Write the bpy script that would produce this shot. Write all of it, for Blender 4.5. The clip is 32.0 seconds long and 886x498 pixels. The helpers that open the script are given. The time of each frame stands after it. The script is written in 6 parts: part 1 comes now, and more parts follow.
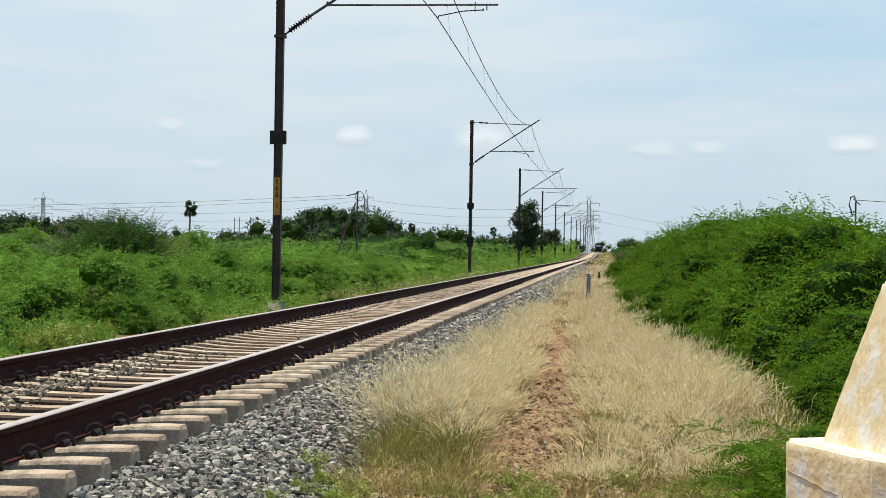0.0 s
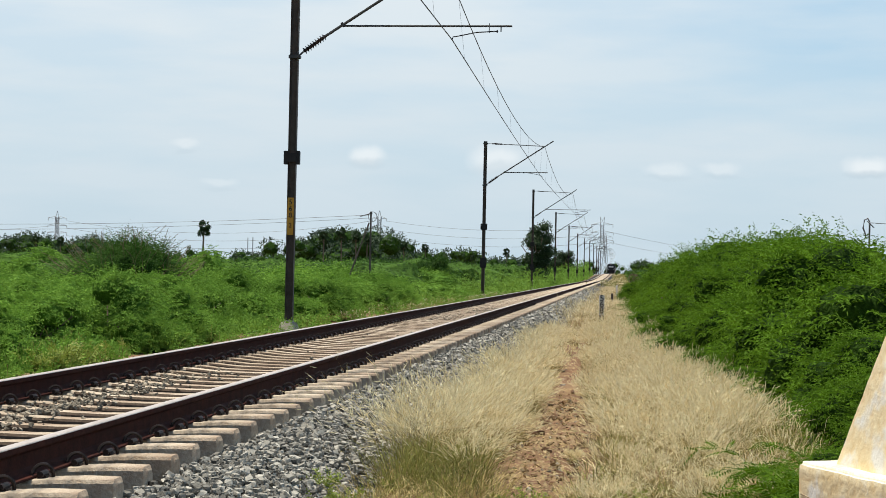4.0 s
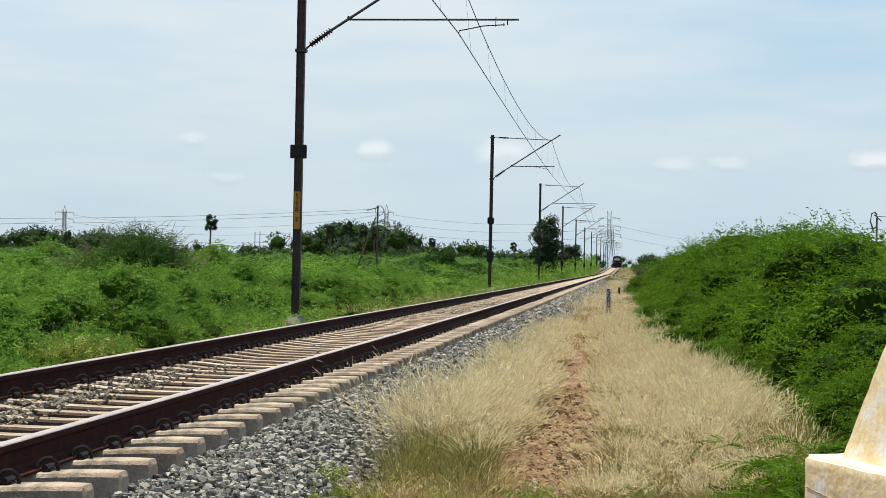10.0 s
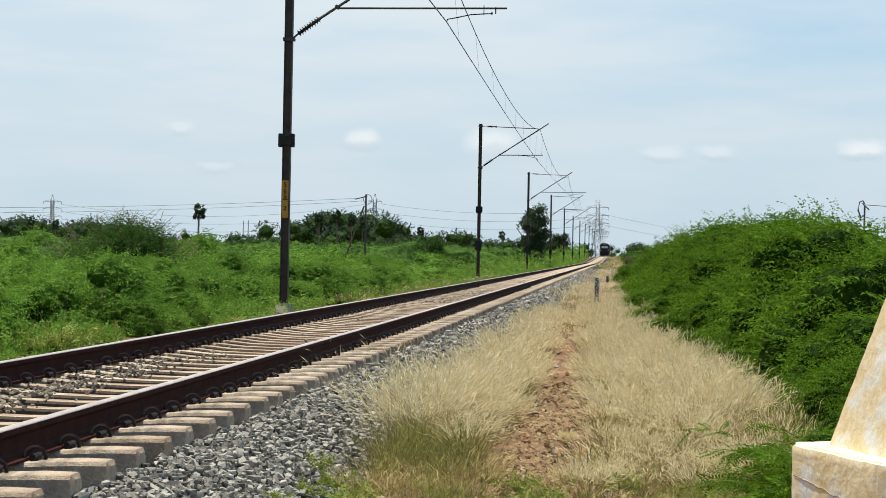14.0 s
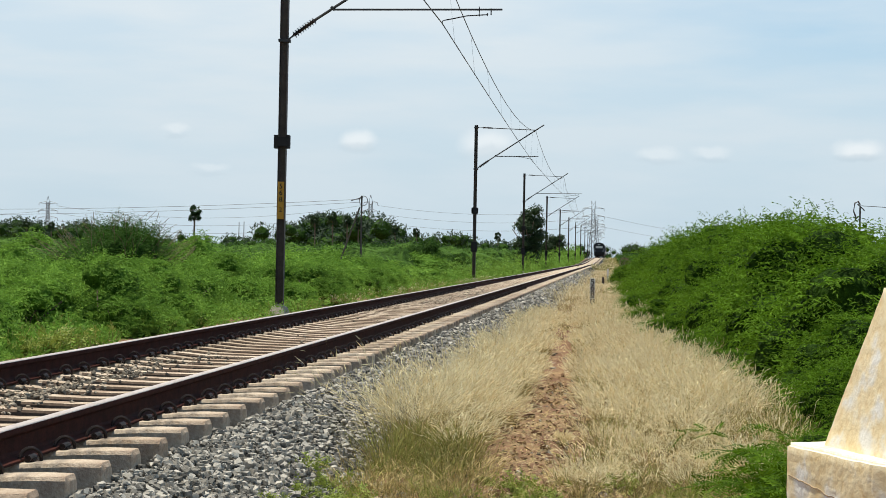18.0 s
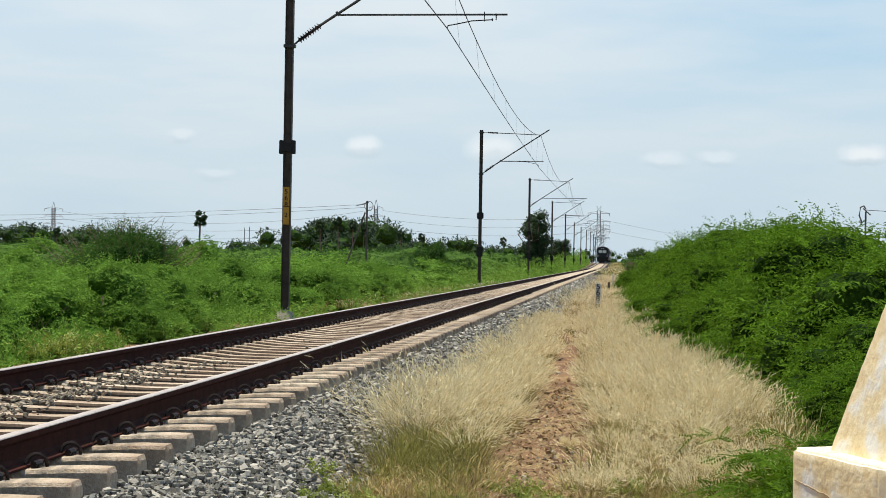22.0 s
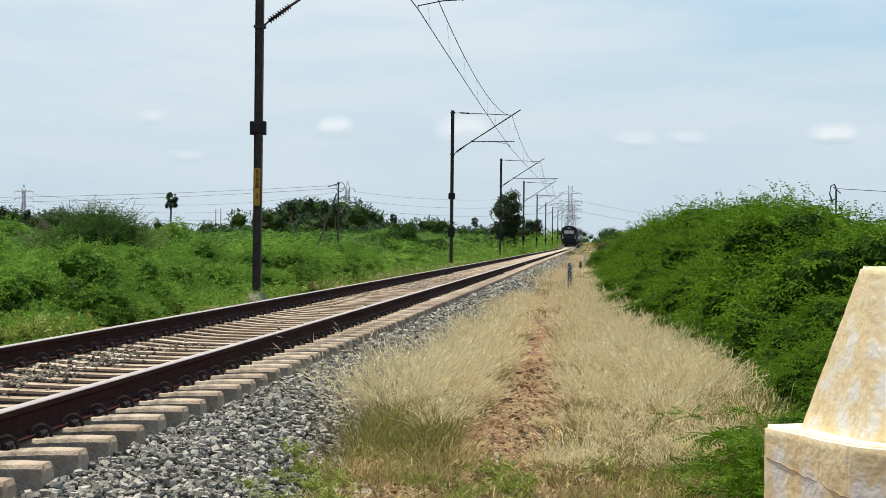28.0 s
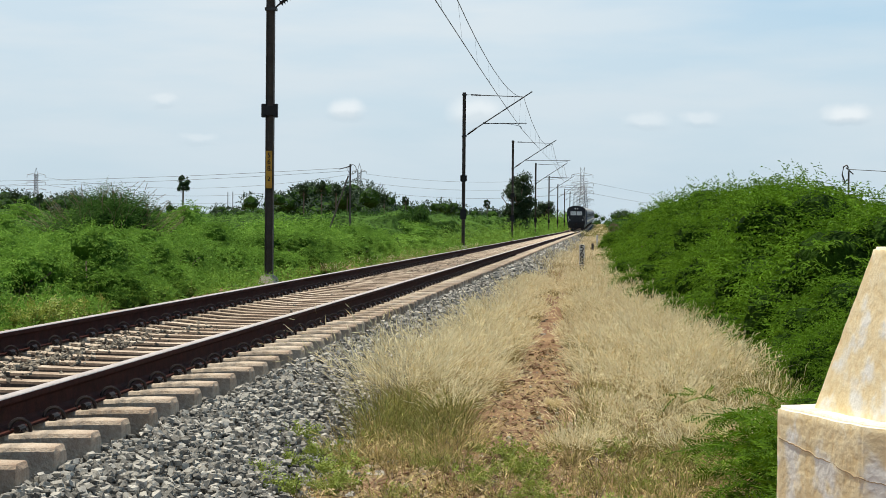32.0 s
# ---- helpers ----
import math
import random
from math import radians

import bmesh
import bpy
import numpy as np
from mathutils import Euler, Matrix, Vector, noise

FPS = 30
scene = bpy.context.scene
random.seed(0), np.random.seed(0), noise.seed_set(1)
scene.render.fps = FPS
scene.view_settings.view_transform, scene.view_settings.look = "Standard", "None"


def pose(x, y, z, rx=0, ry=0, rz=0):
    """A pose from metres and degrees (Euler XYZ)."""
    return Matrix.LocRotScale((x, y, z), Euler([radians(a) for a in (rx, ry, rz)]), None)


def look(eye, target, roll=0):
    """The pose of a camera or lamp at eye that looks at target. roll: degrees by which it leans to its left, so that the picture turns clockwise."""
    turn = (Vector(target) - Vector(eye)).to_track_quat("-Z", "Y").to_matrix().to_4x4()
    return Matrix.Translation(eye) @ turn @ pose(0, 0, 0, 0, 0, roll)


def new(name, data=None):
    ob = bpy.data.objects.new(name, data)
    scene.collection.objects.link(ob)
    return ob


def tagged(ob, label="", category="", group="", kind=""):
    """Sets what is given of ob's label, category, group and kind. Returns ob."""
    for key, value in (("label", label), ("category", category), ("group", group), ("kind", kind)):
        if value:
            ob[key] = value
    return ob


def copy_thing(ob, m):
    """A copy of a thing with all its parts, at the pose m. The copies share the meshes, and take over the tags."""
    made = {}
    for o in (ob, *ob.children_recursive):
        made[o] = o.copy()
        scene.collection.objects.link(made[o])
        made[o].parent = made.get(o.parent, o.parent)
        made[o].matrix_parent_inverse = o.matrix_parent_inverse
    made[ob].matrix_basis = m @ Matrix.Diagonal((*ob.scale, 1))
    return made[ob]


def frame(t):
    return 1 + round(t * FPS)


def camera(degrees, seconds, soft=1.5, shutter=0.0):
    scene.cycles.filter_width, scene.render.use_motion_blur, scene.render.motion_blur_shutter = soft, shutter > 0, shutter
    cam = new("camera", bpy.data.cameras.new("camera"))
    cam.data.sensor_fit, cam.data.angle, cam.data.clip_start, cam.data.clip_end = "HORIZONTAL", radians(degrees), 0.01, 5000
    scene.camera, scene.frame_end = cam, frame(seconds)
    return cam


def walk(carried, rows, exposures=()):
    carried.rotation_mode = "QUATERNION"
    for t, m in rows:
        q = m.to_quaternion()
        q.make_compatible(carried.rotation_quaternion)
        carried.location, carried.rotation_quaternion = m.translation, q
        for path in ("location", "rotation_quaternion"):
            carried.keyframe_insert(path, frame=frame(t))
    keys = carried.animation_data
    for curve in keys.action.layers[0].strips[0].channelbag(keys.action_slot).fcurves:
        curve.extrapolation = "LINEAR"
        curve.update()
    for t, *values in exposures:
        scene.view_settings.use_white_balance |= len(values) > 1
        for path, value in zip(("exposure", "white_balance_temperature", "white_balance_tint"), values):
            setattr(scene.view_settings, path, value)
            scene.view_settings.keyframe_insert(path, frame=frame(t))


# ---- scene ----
# ---------------------------------------------------------------- camera
cam = camera(26.3, 32.0, soft=0.6)
PATH = [
    (0.0, 3.842, -0.013, 0.905, 90.061, -0.920, 4.891),
    (0.5, 3.842, -0.014, 0.905, 90.130, -0.875, 4.941),
    (1.0, 3.842, -0.015, 0.905, 90.248, -0.863, 5.016),
    (1.5, 3.842, -0.016, 0.906, 90.331, -0.913, 5.070),
    (2.0, 3.842, -0.017, 0.906, 90.418, -0.990, 5.135),
    (2.5, 3.842, -0.017, 0.906, 90.490, -1.035, 5.231),
    (3.0, 3.841, -0.017, 0.906, 90.572, -1.055, 5.324),
    (3.5, 3.841, -0.017, 0.906, 90.666, -1.158, 5.309),
    (5.5, 3.844, -0.011, 0.903, 90.695, -1.201, 5.270),
    (6.0, 3.845, -0.009, 0.903, 90.642, -1.184, 5.299),
    (6.5, 3.845, -0.007, 0.902, 90.563, -1.179, 5.397),
    (7.0, 3.846, -0.005, 0.902, 90.563, -1.178, 5.505),
    (7.5, 3.846, -0.003, 0.902, 90.569, -1.100, 5.562),
    (8.0, 3.847, -0.001, 0.902, 90.573, -1.117, 5.594),
    (8.5, 3.847, 0.001, 0.902, 90.563, -1.217, 5.582),
    (9.0, 3.848, 0.003, 0.902, 90.562, -1.201, 5.586),
    (9.5, 3.848, 0.004, 0.902, 90.536, -1.190, 5.536),
    (10.0, 3.849, 0.005, 0.901, 90.498, -1.145, 5.501),
    (10.5, 3.850, 0.006, 0.901, 90.470, -1.104, 5.463),
    (11.0, 3.850, 0.007, 0.901, 90.386, -1.098, 5.502),
    (11.5, 3.851, 0.007, 0.900, 90.289, -1.084, 5.571),
    (12.0, 3.851, 0.008, 0.900, 90.238, -1.016, 5.627),
    (12.5, 3.852, 0.008, 0.900, 90.258, -1.006, 5.649),
    (13.0, 3.852, 0.007, 0.900, 90.239, -1.026, 5.593),
    (13.5, 3.853, 0.007, 0.900, 90.214, -1.058, 5.406),
    (14.0, 3.853, 0.006, 0.899, 90.170, -1.099, 5.152),
    (14.5, 3.854, 0.006, 0.899, 90.198, -1.124, 4.931),
    (16.5, 3.855, 0.003, 0.898, 90.230, -1.074, 4.960),
    (17.0, 3.855, 0.003, 0.898, 90.236, -1.085, 4.998),
    (17.5, 3.855, 0.003, 0.898, 90.226, -1.053, 5.023),
    (18.0, 3.856, 0.004, 0.897, 90.212, -1.042, 5.025),
    (18.5, 3.856, 0.005, 0.897, 90.198, -1.038, 5.038),
    (19.0, 3.856, 0.006, 0.897, 90.196, -1.034, 5.071),
    (19.5, 3.856, 0.006, 0.897, 90.284, -0.998, 5.109),
    (20.0, 3.856, 0.006, 0.897, 90.323, -0.929, 5.148),
    (20.5, 3.856, 0.006, 0.897, 90.371, -1.001, 5.155),
    (21.0, 3.856, 0.006, 0.897, 90.349, -0.985, 5.158),
    (21.5, 3.856, 0.006, 0.898, 90.346, -0.972, 5.176),
    (22.0, 3.856, 0.006, 0.898, 90.360, -0.946, 5.190),
    (22.5, 3.856, 0.006, 0.898, 90.353, -0.943, 5.177),
    (23.0, 3.856, 0.006, 0.898, 90.318, -1.009, 5.128),
    (23.5, 3.855, 0.006, 0.898, 90.334, -1.059, 5.038),
    (24.0, 3.855, 0.007, 0.898, 90.396, -1.078, 4.964),
    (24.5, 3.855, 0.007, 0.898, 90.474, -1.060, 4.974),
    (25.0, 3.855, 0.008, 0.897, 90.505, -0.973, 4.903),
    (25.5, 3.855, 0.009, 0.897, 90.487, -0.955, 4.868),
    (27.5, 3.859, 0.018, 0.893, 89.947, -0.706, 4.372),
    (28.0, 3.859, 0.021, 0.892, 89.787, -0.655, 4.340),
    (28.5, 3.859, 0.023, 0.892, 89.601, -0.653, 4.348),
    (29.0, 3.859, 0.024, 0.891, 89.439, -0.621, 4.400),
    (29.5, 3.859, 0.026, 0.891, 89.290, -0.657, 4.526),
    (30.0, 3.859, 0.028, 0.890, 89.200, -0.610, 4.657),
    (30.5, 3.859, 0.030, 0.890, 89.162, -0.595, 4.753),
    (31.0, 3.859, 0.031, 0.890, 89.179, -0.542, 4.753),
    (31.5, 3.859, 0.033, 0.889, 89.192, -0.511, 4.713),
    (32.0, 3.859, 0.034, 0.889, 89.247, -0.484, 4.703),
]
walk(cam, [(t, pose(x, y, z, a, b, c)) for t, x, y, z, a, b, c in PATH])

# ---------------------------------------------------------------- light
SUN_DIR = Vector((-0.17, 0.07, 0.98)).normalized()
world = bpy.data.worlds.new("sky")
scene.world = world
world.use_nodes = True
scene.view_settings.exposure = 0.0


def build_sky():
    nt = world.node_tree
    nt.nodes.clear()
    n, l = nt.nodes.new, nt.links.new
    out, bg = n("ShaderNodeOutputWorld"), n("ShaderNodeBackground")
    sky = n("ShaderNodeTexSky")
    sky.sky_type, sky.sun_disc = "NISHITA", False
    sky.sun_elevation = math.asin(SUN_DIR.z)
    sky.sun_rotation = math.atan2(SUN_DIR.x, SUN_DIR.y)
    sky.dust_density, sky.air_density = 0.8, 1.2
    dim = n("ShaderNodeVectorMath")
    dim.operation = "SCALE"
    dim.inputs[3].default_value = 0.13
    l(sky.outputs[0], dim.inputs[0])
    co = n("ShaderNodeTexCoord")
    # thin high veil of cloud, streaked sideways, a little thinner higher up to the east
    mp = n("ShaderNodeMapping")
    mp.inputs["Scale"].default_value = (5.0, 5.0, 26.0)
    l(co.outputs["Generated"], mp.inputs[0])
    ns = n("ShaderNodeTexNoise")
    ns.inputs["Scale"].default_value, ns.inputs["Detail"].default_value = 1.6, 5
    l(mp.outputs[0], ns.inputs[0])
    sep = n("ShaderNodeSeparateXYZ")
    l(co.outputs["Generated"], sep.inputs[0])
    east = n("ShaderNodeMapRange")
    east.inputs[1].default_value, east.inputs[2].default_value = -0.06, 0.16
    east.inputs[3].default_value, east.inputs[4].default_value = 0.0, 1.0
    l(sep.outputs[0], east.inputs[0])
    high = n("ShaderNodeMapRange")
    high.inputs[1].default_value, high.inputs[2].default_value = 0.055, 0.12
    l(sep.outputs[2], high.inputs[0])
    both = n("ShaderNodeMath")
    both.operation = "MULTIPLY"
    l(east.outputs[0], both.inputs[0]), l(high.outputs[0], both.inputs[1])
    veil = n("ShaderNodeMapRange")
    veil.inputs[1].default_value, veil.inputs[2].default_value = 0.36, 0.60
    veil.inputs[3].default_value, veil.inputs[4].default_value = 0.66, 1.0
    l(ns.outputs["Fac"], veil.inputs[0])
    thin = n("ShaderNodeMath")
    thin.operation = "MULTIPLY_ADD"
    thin.inputs[1].default_value = -0.62
    l(both.outputs[0], thin.inputs[0]), l(veil.outputs[0], thin.inputs[2])
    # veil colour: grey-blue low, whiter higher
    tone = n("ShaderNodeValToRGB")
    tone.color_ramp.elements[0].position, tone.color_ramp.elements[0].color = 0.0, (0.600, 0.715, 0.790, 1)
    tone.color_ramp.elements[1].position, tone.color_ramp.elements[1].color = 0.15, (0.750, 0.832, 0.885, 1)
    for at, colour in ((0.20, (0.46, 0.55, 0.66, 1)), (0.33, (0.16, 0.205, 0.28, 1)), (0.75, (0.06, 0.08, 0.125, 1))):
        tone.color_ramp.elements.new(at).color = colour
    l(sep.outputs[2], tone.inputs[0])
    mix = n("ShaderNodeMix")
    mix.data_type = "RGBA"
    clear = n("ShaderNodeMix")
    clear.data_type = "RGBA"
    clear.inputs["Factor"].default_value = 0.7
    clear.inputs["B"].default_value = (0.38, 0.63, 0.86, 1)
    l(dim.outputs[0], clear.inputs["A"])
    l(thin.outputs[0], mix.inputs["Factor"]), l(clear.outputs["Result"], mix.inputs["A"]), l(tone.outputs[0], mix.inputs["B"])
    last = mix.outputs["Result"]
    # small fair-weather puffs: direction (x/y, z/y), half-width, half-height, strength
    fine = n("ShaderNodeTexNoise")
    fine.inputs["Scale"].default_value, fine.inputs["Detail"].default_value = 60, 4
    l(co.outputs["Generated"], fine.inputs[0])
    ratio = n("ShaderNodeVectorMath")
    ratio.operation = "DIVIDE"
    yyy = n("ShaderNodeCombineXYZ")
    for k in range(3):
        l(sep.outputs[1], yyy.inputs[k])
    l(co.outputs["Generated"], ratio.inputs[0]), l(yyy.outputs[0], ratio.inputs[1])
    wob = n("ShaderNodeVectorMath")
    wob.operation = "MULTIPLY_ADD"
    wob.inputs[1].default_value = (0.012, 0.0, 0.008)
    l(fine.outputs["Color"], wob.inputs[0]), l(ratio.outputs[0], wob.inputs[2])
    for cx, cz, sx, sz, amount in PUFFS:
        for dz, colour, k in ((0.0, (0.84, 0.90, 0.93, 1), 1.15), (-0.0042, (0.50, 0.61, 0.69, 1), 0.5)):
            off = n("ShaderNodeVectorMath")
            off.operation = "SUBTRACT"
            off.inputs[1].default_value = (cx + 0.006, 1.0, cz + dz + 0.004)
            l(wob.outputs[0], off.inputs[0])
            sc = n("ShaderNodeVectorMath")
            sc.operation = "MULTIPLY"
            sc.inputs[1].default_value = (1 / sx, 0.0, 1 / (sz * (1.0 if dz == 0 else 0.55)))
            l(off.outputs[0], sc.inputs[0])
            ln = n("ShaderNodeVectorMath")
            ln.operation = "LENGTH"
            l(sc.outputs[0], ln.inputs[0])
            mr = n("ShaderNodeMapRange")
            mr.interpolation_type = "SMOOTHSTEP"
            mr.inputs[1].default_value, mr.inputs[2].default_value = 1.25, 0.35
            mr.inputs[3].default_value, mr.inputs[4].default_value = 0.0, amount * k
            l(ln.outputs[1], mr.inputs[0])
            m2 = n("ShaderNodeMix")
            m2.data_type = "RGBA"
            m2.inputs["B"].default_value = colour
            l(mr.outputs[0], m2.inputs["Factor"]), l(last, m2.inputs["A"])
            last = m2.outputs["Result"]
    l(last, bg.inputs[0])
    bg.inputs[1].default_value = 1.0
    l(bg.outputs[0], out.inputs[0])


PUFFS = [
    (-0.134, 0.0605, 0.0100, 0.0060, 0.75),
    (-0.0665, 0.0590, 0.0150, 0.0085, 0.70),
    (0.128, 0.0600, 0.0120, 0.0050, 0.80),
    (0.024, 0.0560, 0.0130, 0.0040, 0.40),
    (0.053, 0.0575, 0.0110, 0.0035, 0.38),
    (-0.232, 0.0650, 0.0080, 0.0028, 0.40),
    (-0.214, 0.0450, 0.0100, 0.0026, 0.30),
]
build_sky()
sun_data = bpy.data.lights.new("sun", "SUN")
sun_data.energy, sun_data.angle, sun_data.color = 6.0, radians(0.6), (1.0, 0.945, 0.80)
sun = new("sun", sun_data)
sun.matrix_world = look(SUN_DIR * 300, (0, 0, 0))

# ---------------------------------------------------------------- materials


def material(name, dark, light, rough=0.8, metal=0.0, scale=6.0, fine=60.0, bump=0.3, depth=0.01, island=0.0, obj=0.0,
             translucent=0.0, stain=None, stain_scale=1.5, stain_amount=0.5, detail=6, spec=0.25):
    """Two-scale noise between two colours, bump, optional stains and random tone by piece."""
    m = bpy.data.materials.new(name)
    m.use_nodes = True
    nt = m.node_tree
    n, l = nt.nodes.new, nt.links.new
    bsdf = nt.nodes["Principled BSDF"]
    co = n("ShaderNodeTexCoord")
    big, small = n("ShaderNodeTexNoise"), n("ShaderNodeTexNoise")
    big.inputs["Scale"].default_value, small.inputs["Scale"].default_value = scale, fine
    big.inputs["Detail"].default_value = small.inputs["Detail"].default_value = detail
    l(co.outputs["Object"], big.inputs[0]), l(co.outputs["Object"], small.inputs[0])
    add = n("ShaderNodeMath")
    add.operation = "MULTIPLY_ADD"
    add.inputs[1].default_value = 0.5
    half = n("ShaderNodeMath")
    half.operation = "MULTIPLY"
    half.inputs[1].default_value = 0.5
    l(small.outputs["Fac"], half.inputs[0])
    l(big.outputs["Fac"], add.inputs[0]), l(half.outputs[0], add.inputs[2])
    value = add.outputs[0]
    spread = n("ShaderNodeMapRange")
    spread.inputs[1].default_value, spread.inputs[2].default_value = 0.33, 0.67
    l(value, spread.inputs[0])
    value = spread.outputs[0]
    for amount, node, sock in ((island, "ShaderNodeNewGeometry", "Random Per Island"), (obj, "ShaderNodeObjectInfo", "Random")):
        if amount:
            g, mx = n(node), n("ShaderNodeMix")
            mx.inputs["Factor"].default_value = amount
            l(value, mx.inputs["A"]), l(g.outputs[sock], mx.inputs["B"])
            value = mx.outputs["Result"]
    mix = n("ShaderNodeMix")
    mix.data_type = "RGBA"
    mix.inputs["A"].default_value, mix.inputs["B"].default_value = (*dark, 1), (*light, 1)
    l(value, mix.inputs["Factor"])
    colour = mix.outputs["Result"]
    if stain:
        sn, sr, sm = n("ShaderNodeTexNoise"), n("ShaderNodeMapRange"), n("ShaderNodeMix")
        sn.inputs["Scale"].default_value, sn.inputs["Detail"].default_value = stain_scale, 7
        sr.inputs[1].default_value, sr.inputs[2].default_value = 0.5, 0.62
        sr.inputs[4].default_value = stain_amount
        sm.data_type = "RGBA"
        sm.inputs["B"].default_value = (*stain, 1)
        l(co.outputs["Object"], sn.inputs[0]), l(sn.outputs["Fac"], sr.inputs[0])
        l(sr.outputs[0], sm.inputs["Factor"]), l(colour, sm.inputs["A"])
        colour = sm.outputs["Result"]
    l(colour, bsdf.inputs["Base Color"])
    bsdf.inputs["Specular IOR Level"].default_value = spec
    bsdf.inputs["Roughness"].default_value, bsdf.inputs["Metallic"].default_value = rough, metal
    if bump:
        b = n("ShaderNodeBump")
        b.inputs["Strength"].default_value, b.inputs["Distance"].default_value = bump, depth
        l(add.outputs[0], b.inputs["Height"]), l(b.outputs[0], bsdf.inputs["Normal"])
    if translucent:
        t, ms = n("ShaderNodeBsdfTranslucent"), n("ShaderNodeMixShader")
        ms.inputs[0].default_value = translucent
        l(colour, t.inputs[0]), l(bsdf.outputs[0], ms.inputs[1]), l(t.outputs[0], ms.inputs[2])
        l(ms.outputs[0], nt.nodes["Material Output"].inputs["Surface"])
    return m


M_RUST = material("rusty_rail_side", (0.020, 0.0058, 0.0044), (0.070, 0.0195, 0.013), 0.85, 0.0, 9, 90, 0.4, 0.003, spec=0.12)
M_SHINE = material("worn_rail_top", (0.47, 0.39, 0.355), (0.70, 0.62, 0.58), 0.42, 0.45, 4, 40, 0.05, 0.001)
M_CONCRETE = material("sleeper_concrete", (0.25, 0.178, 0.122), (0.65, 0.55, 0.445), 0.95, 0, 7, 60, 1.0, 0.018, obj=0.45,
                      stain=(0.17, 0.085, 0.052), stain_scale=3.5, stain_amount=0.5, spec=0.1)
# rust-dusted concrete, darkened further for the shade between the sleepers
M_DUSTY_SHADE = material("dusty_shaded_concrete", (0.055, 0.038, 0.030), (0.20, 0.145, 0.11), 0.9, 0, 5, 60, 0.8, 0.012, obj=0.3, spec=0.1)
M_CLIP = material("clip_steel", (0.012, 0.009, 0.009), (0.05, 0.035, 0.032), 0.5, 0.4, 20, 120, 0.3, 0.002)
M_STONE = material("crushed_granite", (0.006, 0.006, 0.006), (0.52, 0.485, 0.43), 0.9, 0, 40, 160, 0.6, 0.004, island=0.72)
M_DEBRIS = material("dusty_chips", (0.05, 0.042, 0.034), (0.42, 0.36, 0.285), 0.95, 0, 30, 140, 0.4, 0.003, island=0.7, spec=0.1)
# near-black, so the shade in the gaps between stones is in the colour
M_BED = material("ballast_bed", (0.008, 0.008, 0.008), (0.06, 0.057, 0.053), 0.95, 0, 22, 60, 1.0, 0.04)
M_CRIB = material("oily_ballast", (0.014, 0.011, 0.009), (0.085, 0.066, 0.054), 0.8, 0, 25, 90, 0.8, 0.02, island=0.4)
M_EARTH = material("red_earth", (0.095, 0.046, 0.027), (0.255, 0.140, 0.080), 0.95, 0, 1.2, 28, 0.8, 0.03,
                   stain=(0.34, 0.25, 0.13), stain_scale=2.2, stain_amount=0.5)
M_LEAF = material("mesquite_leaf", (0.030, 0.088, 0.012), (0.285, 0.490, 0.075), 0.7, 0, 2.4, 6, 0, island=0.2, obj=0.25, translucent=0.32, spec=0.08)
M_LEAF_R = material("mesquite_leaf_near", (0.007, 0.030, 0.002), (0.180, 0.345, 0.022), 0.65, 0, 3.2, 7, 0, island=0.15, obj=0.08, translucent=0.32, spec=0.08)
M_LEAF_D = material("dark_tree_leaf", (0.010, 0.024, 0.010), (0.045, 0.085, 0.026), 0.6, 0, 0.6, 6, 0, island=0.5, translucent=0.15)
# the haze of distance is mixed into this bluish leaf colour
M_LEAF_F = material("distant_tree_leaf", (0.016, 0.034, 0.020), (0.060, 0.098, 0.050), 0.7, 0, 0.08, 1.0, 0, island=0.4, translucent=0.1)
M_LEAF_Y = material("light_weed_leaf", (0.085, 0.125, 0.016), (0.36, 0.42, 0.085), 0.6, 0, 3, 20, 0, island=0.5, translucent=0.3)
# duller than the near leaf, with distance haze put in the colour
M_LEAF_H = material("distant_scrub_leaf", (0.020, 0.054, 0.014), (0.105, 0.200, 0.044), 0.75, 0, 0.5, 2.5, 0, island=0.2, translucent=0.25, spec=0.05)
M_LEAF_M = material("deep_green_leaf", (0.018, 0.052, 0.008), (0.085, 0.185, 0.026), 0.7, 0, 0.8, 9, 0, island=0.5, translucent=0.25)
M_LITTER = material("dead_leaf_litter", (0.03, 0.018, 0.010), (0.52, 0.40, 0.24), 0.9, 0, 3, 20, 0, island=0.7)
M_CLOD = material("dry_clods", (0.018, 0.011, 0.008), (0.31, 0.17, 0.10), 0.95, 0, 20, 80, 0.5, 0.01, island=0.5)
# crown cores in darker greens; shade between the leaves is in their colour
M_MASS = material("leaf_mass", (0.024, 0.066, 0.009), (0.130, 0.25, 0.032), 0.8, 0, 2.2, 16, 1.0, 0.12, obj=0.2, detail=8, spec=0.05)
# near-black green: the shade in the thicket's hollows is put in the colour
M_MASS_N = material("painted_shade_leaf_mass", (0.003, 0.010, 0.001), (0.036, 0.080, 0.008), 0.8, 0, 2.2, 16, 1.0, 0.12, detail=8, spec=0.05)
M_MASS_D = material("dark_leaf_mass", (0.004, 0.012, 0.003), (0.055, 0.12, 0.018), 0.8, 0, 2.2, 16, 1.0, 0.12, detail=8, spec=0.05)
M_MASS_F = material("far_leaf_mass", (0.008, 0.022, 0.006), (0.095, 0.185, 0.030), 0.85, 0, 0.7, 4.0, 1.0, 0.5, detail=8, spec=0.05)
M_BARK = material("grey_bark", (0.08, 0.06, 0.045), (0.20, 0.16, 0.12), 0.95, 0, 8, 50, 0.6, 0.01)
M_STRAW = material("dry_grass_stalk", (0.12, 0.085, 0.022), (0.68, 0.54, 0.25), 0.75, 0, 0.9, 9, 0, island=0.7, translucent=0.22)
